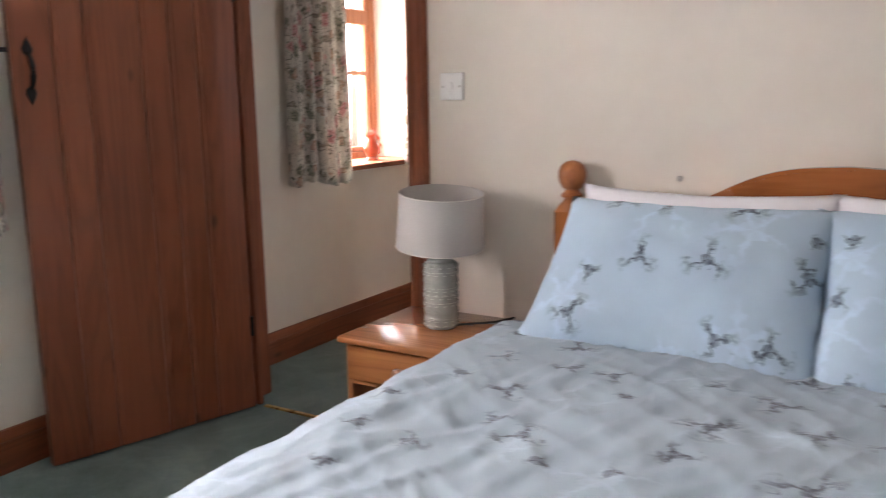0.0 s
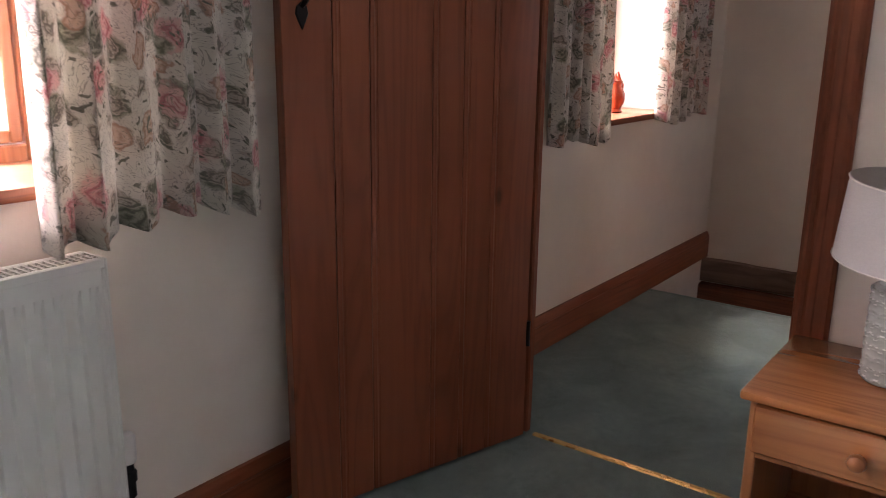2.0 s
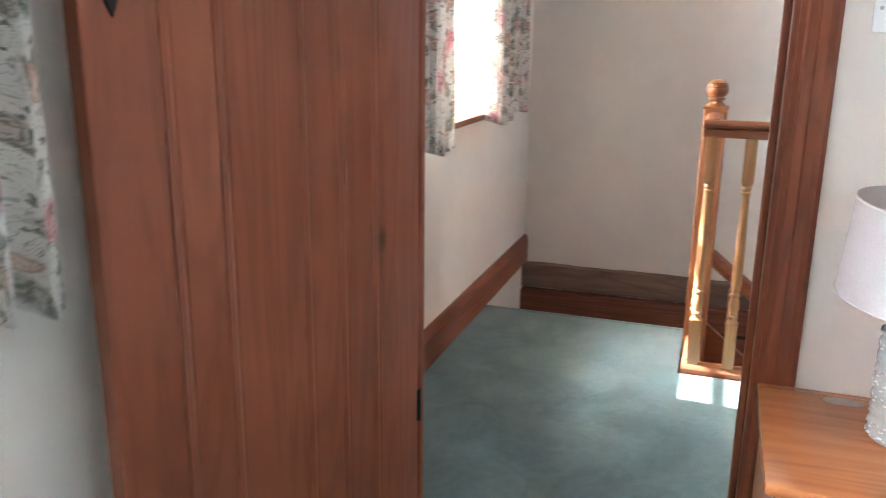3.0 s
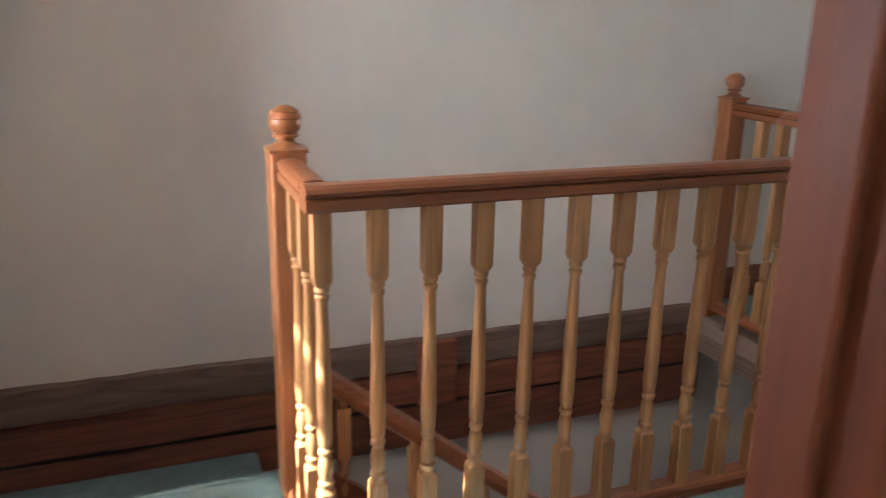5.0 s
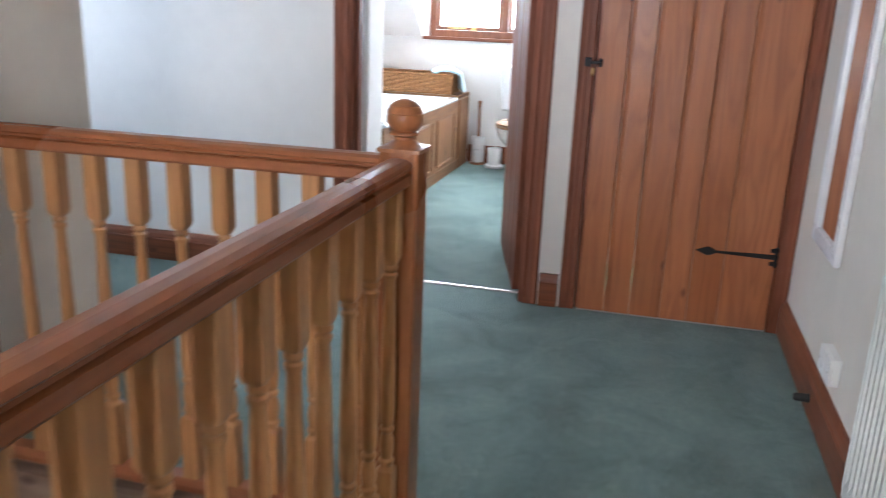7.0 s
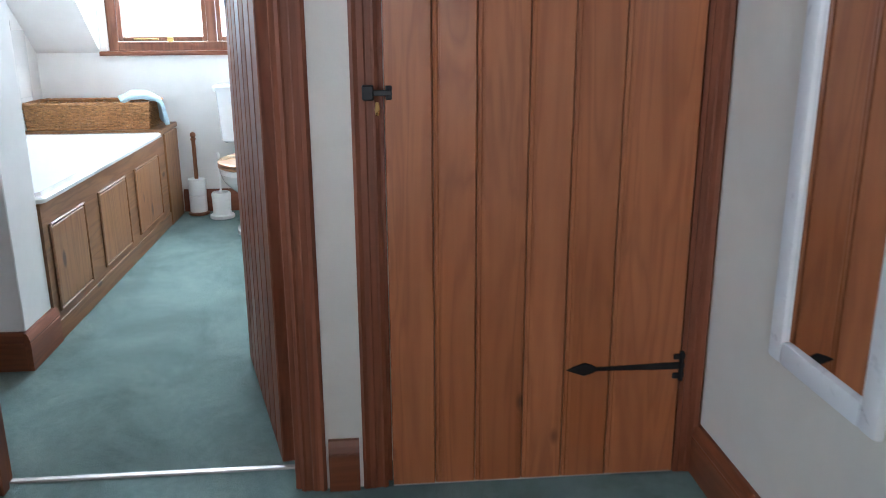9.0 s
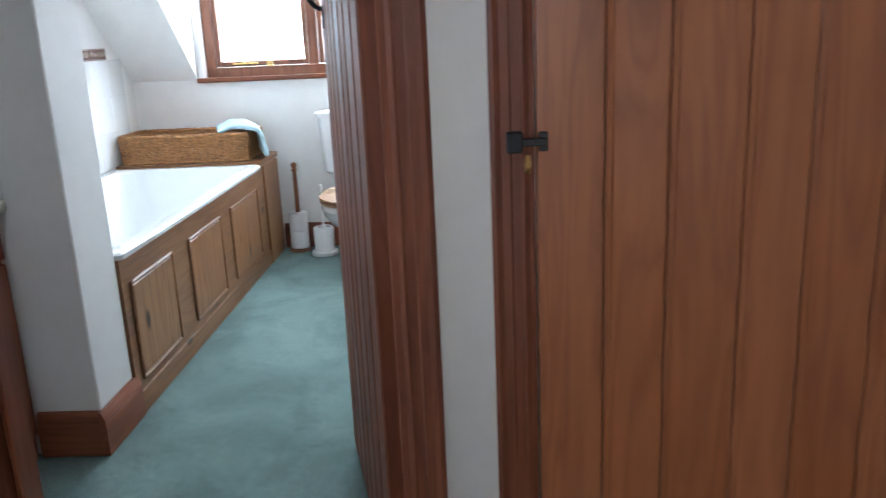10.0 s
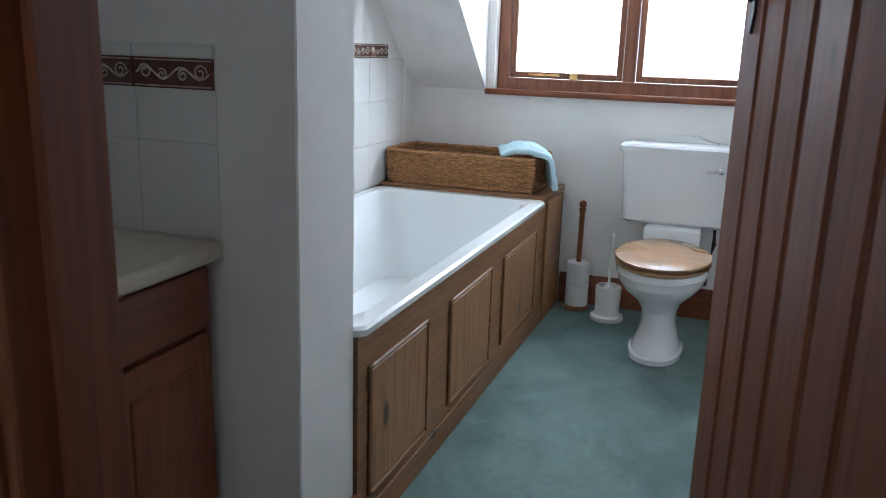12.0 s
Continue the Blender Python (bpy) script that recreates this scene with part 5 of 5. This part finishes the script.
tube(bm, [(JX, JY + 0.030, JZ + 0.030), (JX, JY + 0.070, JZ + 0.040), (JX, JY + 0.088, JZ + 0.080), (JX, JY + 0.072, JZ + 0.122), (JX, JY + 0.040, JZ + 0.150), (JX, JY + 0.022, JZ + 0.185)], [0.010, 0.012, 0.012, 0.011, 0.009, 0.004], 8)
part("tail_handle", bm, GLAZE, jug, smooth=True)
for dy in (-0.03, 0.0, 0.028):
    bm = bmesh.new()
    lathe(bm, [(0.012, 0.138), (0.010, 0.155), (0.001, 0.182)], 6, (JX, JY + dy, JZ))
    part("lip", bm, GLAZE, jug)

# landing mirror
mir = empty("wall_mirror", (4.42, YL, 1.1))
tagged(mir, "tall mirror in a white moulded frame on the landing wall", "mirror")
MX0, MX1, MZ0, MZ1 = 4.050, 4.455, 0.520, 1.75
bm = bmesh.new()
fw = 0.055
for q in ((MX0, MX0 + fw, MZ0, MZ1), (MX1 - fw, MX1, MZ0, MZ1), (MX0 + fw, MX1 - fw, MZ0, MZ0 + fw), (MX0 + fw, MX1 - fw, MZ1 - fw, MZ1)):
    add_box(bm, q[0], q[1], YL, YL + 0.024, q[2], q[3], 0.009, 2)
part("frame", bm, MARBLEFRAME, mir, smooth=True)
part("glass", add_box(bmesh.new(), MX0 + fw - 0.006, MX1 - fw + 0.006, YL + 0.002, YL + 0.012, MZ0 + fw - 0.006, MZ1 - fw + 0.006), MIRROR, mir)
bm = bmesh.new()
lathe(bm, [(0.016, 0.0), (0.014, 0.012), (0.014, 0.045), (0.010, 0.052)], 12, (4.06, YL + 0.020, 0.062), "y")
tagged(link("door_stop", bm, CABLE, smooth=True), "black rubber door stop on the skirting board", "door stop")

# ---- bathroom ----
bath = empty("bath", (7.1, 2.6, 0))
tagged(bath, "white bath boxed in with knotty pine panels", "bath")
TX0, TX1, TY0, TY1, TZ = PX1 + 0.004, 7.905, YP - 0.014, YT - 0.012, 0.598


def rrect(bm, x0, x1, y0, y1, z, r, k=6):
    vs = []
    for cx, cy, a0 in ((x1 - r, y1 - r, 0), (x0 + r, y1 - r, 90), (x0 + r, y0 + r, 180), (x1 - r, y0 + r, 270)):
        for i in range(k + 1):
            a = radians(a0 + 90 * i / k)
            vs.append(bm.verts.new((cx + r * math.cos(a), cy + r * math.sin(a), z)))
    return vs


bm = bmesh.new()
loops = [rrect(bm, TX0, TX1, TY0, TY1, TZ - 0.024, 0.03), rrect(bm, TX0, TX1, TY0, TY1, TZ - 0.008, 0.03), rrect(bm, TX0 + 0.008, TX1 - 0.008, TY0 + 0.008, TY1 - 0.008, TZ, 0.03),
         rrect(bm, TX0 + 0.055, TX1 - 0.05, TY0 + 0.055, TY1 - 0.05, TZ, 0.08), rrect(bm, TX0 + 0.066, TX1 - 0.062, TY0 + 0.066, TY1 - 0.062, TZ - 0.012, 0.09),
         rrect(bm, TX0 + 0.10, TX1 - 0.12, TY0 + 0.10, TY1 - 0.10, TZ - 0.20, 0.12), rrect(bm, TX0 + 0.14, TX1 - 0.20, TY0 + 0.14, TY1 - 0.14, TZ - 0.38, 0.12), rrect(bm, TX0 + 0.22, TX1 - 0.30, TY0 + 0.22, TY1 - 0.22, TZ - 0.41, 0.10)]
for a, b in zip(loops, loops[1:]):
    for i in range(len(a)):
        bm.faces.new((a[i], a[(i + 1) % len(a)], b[(i + 1) % len(b)], b[i]))
bm.faces.new(loops[-1])
part("tub", bm, ACRYLIC, bath, "glossy white tub", True)
part("front_panel", add_box(bmesh.new(), TX0, XB - 0.06, YP, YP + 0.018, 0.0, TZ - 0.025), KNOTTY, bath, "knotty pine front panel")
part("end_shelf", add_box(bmesh.new(), TX1 + 0.003, XB - 0.004, YP - 0.004, YT - 0.013, TZ - 0.02, TZ + 0.012, 0.004), KNOTTY, bath, "pine shelf at the end of the bath")
part("end_panel", add_box(bmesh.new(), TX1 + 0.06, XB - 0.056, YP - 0.012, YP, 0.0, TZ - 0.022, 0.003), KNOTTYZ, bath)
part("plinth", add_box(bmesh.new(), TX0, TX1 + 0.06, YP - 0.008, YP, 0.0, 0.085, 0.003), KNOTTY, bath)
for x0, x1 in ((6.06, 6.47), (6.66, 7.11), (7.27, 7.79)):
    bm = bmesh.new()
    z0, z1 = 0.115, 0.482
    y = YP
    add_box(bm, x0 + 0.014, x1 - 0.014, y - 0.007, y, z0 + 0.014, z1 - 0.014, 0.005)
    field = part("raised_panel", bm, KNOTTYZ, bath)
    for q in ((x0, x0 + 0.012, z0, z1), (x1 - 0.012, x1, z0, z1), (x0 + 0.012, x1 - 0.012, z0, z0 + 0.012), (x0 + 0.012, x1 - 0.012, z1 - 0.012, z1)):
        part("bead", add_box(bmesh.new(), q[0], q[1], y - 0.010, y, q[2], q[3], 0.004), KNOTTY, field)

# wicker basket: woven strands round upright stakes
bk = empty("wicker_basket", (8.12, 2.56, TZ + 0.012))
tagged(bk, "long honey-coloured wicker basket on the bath shelf", "basket")
KX0, KX1, KY0, KY1, KZ = 7.965, 8.285, 2.205, 2.925, TZ + 0.013


def perimeter(u, off):
    lx, ly = KX1 - KX0, KY1 - KY0
    per = 2 * (lx + ly)
    d = (u % 1.0) * per
    for p, dr, nr, ln in (((KX0, KY0), (1, 0), (0, -1), lx), ((KX1, KY0), (0, 1), (1, 0), ly), ((KX1, KY1), (-1, 0), (0, 1), lx), ((KX0, KY1), (0, -1), (-1, 0), ly)):
        if d <= ln:
            return (p[0] + dr[0] * d + nr[0] * off, p[1] + dr[1] * d + nr[1] * off)
        d -= ln
    return (KX0, KY0)


stakes = 96
for row in range(13):
    bm = bmesh.new()
    z = KZ + 0.012 + row * 0.0108
    pts = []
    for i in range(stakes * 2 + 1):
        off = 0.0042 * math.cos(math.pi * (i + row * 2) / 2.0 + (math.pi / 2 if row % 2 else 0)) + 0.012 * (row / 13.0)
        pts.append((*perimeter(i / (stakes * 2), off), z))
    tube(bm, pts, 0.0052, 5, False)
    part("strand", bm, WICKER, bk)
for z, r in ((KZ + 0.006, 0.008), (KZ + 0.155, 0.010)):
    bm = bmesh.new()
    tube(bm, [(*perimeter(i / 96, (0.013 if z > KZ + 0.1 else 0.0) + 0.003 * math.sin(i * 1.9)), z + 0.002 * math.sin(i * 2.7)) for i in range(97)], r, 6, False)
    part("rim", bm, WICKER, bk, "braided wicker border")
bm = bmesh.new()
for i in range(stakes):
    p = perimeter((i + 0.5) / stakes, 0.0)
    p2 = perimeter((i + 0.5) / stakes, 0.011)
    tube(bm, [(*p, KZ + 0.002), (*p2, KZ + 0.152)], 0.003, 4, False)
stk = part("stakes", bm, WICKER, bk)
part("base", add_box(bmesh.new(), KX0 + 0.004, KX1 - 0.004, KY0 + 0.004, KY1 - 0.004, KZ, KZ + 0.012), WICKER, bk)


def towel_shape(u, v):
    """Bunched across the corner of the basket and hanging over its end."""
    a = (u - 0.5) * 0.30
    d = v * 0.42
    w = 0.022 * noise.noise(Vector((u * 3.5, v * 3.5, 3.0))) + 0.012 * noise.noise(Vector((u * 9, v * 8, 1.0)))
    hump = 0.055 * math.sin(math.pi * min(1.0, d / 0.26)) * (0.55 + 0.45 * math.sin(math.pi * u))
    if d < 0.24:
        y, z = 0.20 - d, hump
    else:
        k = (d - 0.24) / 0.18
        y, z = -0.04 - 0.035 * k ** 0.6, hump - 0.135 * k ** 1.3
    return (8.10 + a * (1 - 0.12 * v) + w, KY0 + y + 0.10 * (u - 0.5) + 0.5 * w, KZ + 0.170 + z + 0.7 * w)


cloth("towel", towel_shape, 30, 34, (1, 1), TOWEL, "pale aqua towel draped over the end of the basket", "towel", 0.022)

# toilet
TXc, TYc = 7.79, 1.568
wc = empty("toilet", (TXc, TYc, 0))
tagged(wc, "white ceramic toilet with a light wooden seat", "toilet")


def oval(bm, cx, cy, z, ax, ay, sq=0.0, k=36, front=1.0):
    vs = []
    for i in range(k):
        a = 2 * math.pi * i / k
        c, s = math.cos(a), math.sin(a)
        vs.append(bm.verts.new((cx + ax * c * (front if c < 0 else 1.0), cy + ay * (abs(s) ** (1 - sq * 0.4)) * (1 if s > 0 else -1), z)))
    return vs


def loft(bm, rings, cap0=True, cap1=True):
    for a, b in zip(rings, rings[1:]):
        for i in range(len(a)):
            bm.faces.new((a[i], a[(i + 1) % len(a)], b[(i + 1) % len(b)], b[i]))
    if cap0:
        bm.faces.new(rings[0][::-1])
    if cap1:
        bm.faces.new(rings[-1])
    return bm


bm = bmesh.new()
loft(bm, [oval(bm, *q) for q in ((TXc + 0.02, TYc, 0.0, 0.205, 0.115, 0.5), (TXc + 0.02, TYc, 0.022, 0.205, 0.115, 0.5), (TXc + 0.02, TYc, 0.030, 0.192, 0.104, 0.5), (TXc + 0.02, TYc, 0.042, 0.188, 0.100, 0.5),
                                 (TXc + 0.03, TYc, 0.075, 0.165, 0.088, 0.3), (TXc + 0.04, TYc, 0.14, 0.145, 0.072, 0.2), (TXc + 0.04, TYc, 0.20, 0.150, 0.078, 0.1), (TXc + 0.02, TYc, 0.25, 0.178, 0.105),
                                 (TXc - 0.01, TYc, 0.30, 0.235, 0.150), (TXc - 0.03, TYc, 0.345, 0.265, 0.178), (TXc - 0.03, TYc, 0.375, 0.270, 0.184), (TXc - 0.03, TYc, 0.380, 0.274, 0.190), (TXc - 0.03, TYc, 0.408, 0.274, 0.190),
                                 (TXc - 0.03, TYc, 0.412, 0.266, 0.182))])
part("bowl", bm, CERAMIC, wc, smooth=True)
for z, h, ax, nm in ((0.414, 0.017, 0.278, "seat"), (0.435, 0.018, 0.282, "lid")):
    bm = bmesh.new()
    loft(bm, [oval(bm, TXc - 0.040, TYc, z, ax - 0.008, 0.186), oval(bm, TXc - 0.040, TYc, z + 0.004, ax, 0.196), oval(bm, TXc - 0.040, TYc, z + h - 0.005, ax, 0.196), oval(bm, TXc - 0.040, TYc, z + h, ax - 0.010, 0.178),
              oval(bm, TXc - 0.040, TYc, z + h + 0.002, ax * 0.5, 0.09)])
    part(nm, bm, SEATW, wc, "light wooden toilet " + nm, True)
CX0, CX1, CY0, CY1 = XB - 0.205, XB - 0.012, 1.326, 1.826
bm = bmesh.new()
loft(bm, [rrect(bm, CX0 + 0.03, CX1, CY0 + 0.035, CY1 - 0.035, 0.485, 0.03), rrect(bm, CX0 + 0.012, CX1, CY0 + 0.018, CY1 - 0.018, 0.50, 0.035), rrect(bm, CX0, CX1, CY0, CY1, 0.82, 0.035)])
cist = part("cistern", bm, CERAMIC, wc, smooth=True)
bm = bmesh.new()
loft(bm, [rrect(bm, CX0 - 0.012, CX1 + 0.006, CY0 - 0.012, CY1 + 0.012, 0.82, 0.035), rrect(bm, CX0 - 0.014, CX1 + 0.006, CY0 - 0.014, CY1 + 0.014, 0.845, 0.035), rrect(bm, CX0 - 0.006, CX1 + 0.006, CY0 - 0.004, CY1 + 0.004, 0.856, 0.035),
          rrect(bm, CX0 + 0.03, CX1, CY0 + 0.04, CY1 - 0.04, 0.860, 0.03)])
part("cistern_lid", bm, CERAMIC, cist, smooth=True)
bm = bmesh.new()
k = 40
top = [(CY0 + (CY1 - CY0) * i / k, 0.858 + 0.026 * (math.exp(-((i / k - 0.5) / 0.23) ** 4) + 0.25 * math.exp(-((i / k - 0.5) / 0.42) ** 8))) for i in range(k + 1)]
fa = [[bm.verts.new((x, y, z)) for y, z in top] for x in (CX1 - 0.030, CX1 + 0.004)]
fb = [[bm.verts.new((x, y, 0.85)) for y, z in top] for x in (CX1 - 0.030, CX1 + 0.004)]
for i in range(k):
    bm.faces.new((fa[0][i], fa[0][i + 1], fa[1][i + 1], fa[1][i]))
    bm.faces.new((fa[0][i], fb[0][i], fb[0][i + 1], fa[0][i + 1]))
    bm.faces.new((fa[1][i], fa[1][i + 1], fb[1][i + 1], fb[1][i]))
part("scalloped_back", bm, CERAMIC, cist, smooth=True)
bm = bmesh.new()
lathe(bm, [(0.016, 0.0), (0.016, -0.010), (0.010, -0.014)], 14, (CX0, CY0 + 0.055, 0.758), "x")
tube(bm, [(CX0 - 0.016, CY0 + 0.045, 0.758), (CX0 - 0.022, CY0 + 0.085, 0.756), (CX0 - 0.018, CY0 + 0.125, 0.752)], 0.006, 8)
part("flush_lever", bm, CHROME, cist, smooth=True)
part("bridge", add_box(bmesh.new(), CX0 - 0.05, CX1, TYc - 0.13, TYc + 0.13, 0.36, 0.484, 0.02, 2), CERAMIC, wc, smooth=True)
bm = bmesh.new()
tube(bm, [(CX0 + 0.10, CY0 + 0.06, 0.49), (CX0 + 0.10, CY0 + 0.055, 0.40), (CX0 + 0.06, CY0 + 0.07, 0.32), (CX0 + 0.14, CY0 + 0.08, 0.20), (CX1, CY0 + 0.08, 0.18)], 0.011, 8)
part("waste_pipe", bm, DARK, wc, smooth=True)

# spare rolls on a wooden stand, and the brush pot
RX, RY = 8.25, 2.008
st = empty("toilet_roll_stand", (RX, RY, 0))
tagged(st, "wooden stand with two white toilet rolls on the carpet", "toilet roll stand")
part("base", lathe(bmesh.new(), [(0.066, 0.001), (0.070, 0.006), (0.068, 0.016), (0.05, 0.020)], 28, (RX, RY, 0)), NEWEL, st, smooth=True)
part("pole", lathe(bmesh.new(), [(0.013, 0.018), (0.013, 0.495), (0.018, 0.503), (0.018, 0.509), (0.012, 0.515), (0.019, 0.529), (0.016, 0.545), (0.001, 0.553)], 16, (RX, RY, 0)), NEWEL, st, smooth=True)
for z in (0.021, 0.133):
    part("roll", lathe(bmesh.new(), [(0.020, z), (0.054, z), (0.057, z + 0.004), (0.057, z + 0.106), (0.054, z + 0.110), (0.020, z + 0.110)], 28, (RX, RY, 0)), PAPER, st, "white toilet roll", True)
QX, QY = 8.14, 1.836
br = empty("toilet_brush", (QX, QY, 0))
tagged(br, "white toilet brush in a round white pot", "toilet brush")
part("pot", lathe(bmesh.new(), [(0.078, 0.001), (0.080, 0.006), (0.078, 0.022), (0.062, 0.028), (0.058, 0.040), (0.062, 0.160), (0.057, 0.170), (0.046, 0.170), (0.044, 0.13)], 28, (QX, QY, 0), closed=False), PLASTIC, br, smooth=True)
part("brush_handle", lathe(bmesh.new(), [(0.030, 0.09), (0.032, 0.155), (0.010, 0.176), (0.006, 0.19), (0.006, 0.390), (0.009, 0.40), (0.011, 0.418), (0.007, 0.428), (0.001, 0.43)], 14, (QX, QY, 0)), PLASTIC, br, smooth=True)

# vanity unit and its splashback tiles
van = empty("vanity_unit", (5.4, 2.7, 0))
tagged(van, "dark pine vanity cabinet against the bathroom wall", "vanity unit")
part("carcass", add_box(bmesh.new(), X2B + 0.004, PX0 - 0.024, 2.352, YT - 0.004, 0.002, 0.808), FRAMEW, van)
for x0, x1 in ((X2B + 0.012, 5.39), (5.40, PX0 - 0.03)):
    dr = part("cabinet_door", add_box(bmesh.new(), x0, x1, 2.334, 2.351, 0.09, 0.655, 0.004), FRAMEW, van)
    part("door_field", add_box(bmesh.new(), x0 + 0.06, x1 - 0.06, 2.327, 2.334, 0.15, 0.595, 0.004), FRAMEW, dr)
    part("drawer_front", add_box(bmesh.new(), x0, x1, 2.334, 2.351, 0.668, 0.798, 0.004), SKX, van)
wt = box("worktop", X2B + 0.003, PX0 - 0.003, 2.314, YT - 0.003, 0.810, 0.850, COUNTER, None, 0.010, "", 3)
tagged(wt, "cream laminate worktop with a rounded front edge", "worktop")

# tiled walls
tw = empty("tiled_wall", (7.2, YT, 1.0))
tagged(tw, "white glazed wall tiles with a brown patterned border", "wall tiles", kind="structure")


def tile_mesh(w, h, name, mat, d=0.008):
    bm = add_box(bmesh.new(), -w / 2, w / 2, -d, 0, -h / 2, h / 2, 0.0008)
    me = bpy.data.meshes.new(name)
    bm.to_mesh(me)
    bm.free()
    me.materials.append(mat)
    return me


def lay(me, name, x, y, z, rz=0.0):
    ob = new(name, me)
    ob.parent = tw
    ob.matrix_parent_inverse = tw.matrix_basis.inverted()
    ob.matrix_basis = pose(x, y, z, 0, 0, rz)
    return ob


big = tile_mesh(0.1994, 0.1994, "tile", TILE, 0.0035)
bor = tile_mesh(0.197, 0.062, "border_tile", BORDER)
thin = tile_mesh(0.197, 0.022, "edge_tile", TILE, 0.010)
# cream scrollwork on the brown border tiles
yf = min(v.co.y for v in bor.vertices) - 0.0005
sc = bmesh.new()
for sx in (-1, 1):
    for k, (cx, cz, rr) in enumerate(((0.068, 0.002, 0.017), (0.026, -0.004, 0.013))):
        tube(sc, [(sx * (cx + rr * (1 - 0.055 * i) * math.cos(i * 0.62 + k)), yf, cz + rr * (1 - 0.055 * i) * math.sin(i * 0.62 + k)) for i in range(15)], 0.0022, 4)
tube(sc, [(-0.090 + 0.012 * i, yf, 0.012 * math.sin(i * 0.84)) for i in range(16)], 0.0024, 4)
for z in (-0.026, 0.026):
    tube(sc, [(-0.095, yf, z), (0.095, yf, z)], 0.0016, 4)
scroll = bpy.data.meshes.new("scroll")
sc.to_mesh(scroll)
sc.free()
scroll.materials.append(BORDERC)
for i in range(12):
    x = PX1 + 0.10 + 0.2 * i
    if x + 0.1 < XB:
        for j in range(3):
            lay(big, "tile", x, YT - 0.001, 0.70 + 0.2 * j)
        if x < 7.9:
            lay(bor, "border_tile", x, YT - 0.001, 1.232)
            lay(scroll, "scroll", x, YT - 0.001, 1.232)
for j in range(2):
    for i in range(3):
        lay(big, "tile", PX0 - 0.001, 2.820 - 0.2 * i, 0.952 + 0.2 * j, -90)
for i in range(3):
    lay(bor, "border_tile", PX0 - 0.001, 2.820 - 0.2 * i, 1.192, -90)
    lay(scroll, "scroll", PX0 - 0.001, 2.820 - 0.2 * i, 1.192, -90)
    lay(thin, "edge_tile", PX0 - 0.001, 2.820 - 0.2 * i, 1.236, -90)
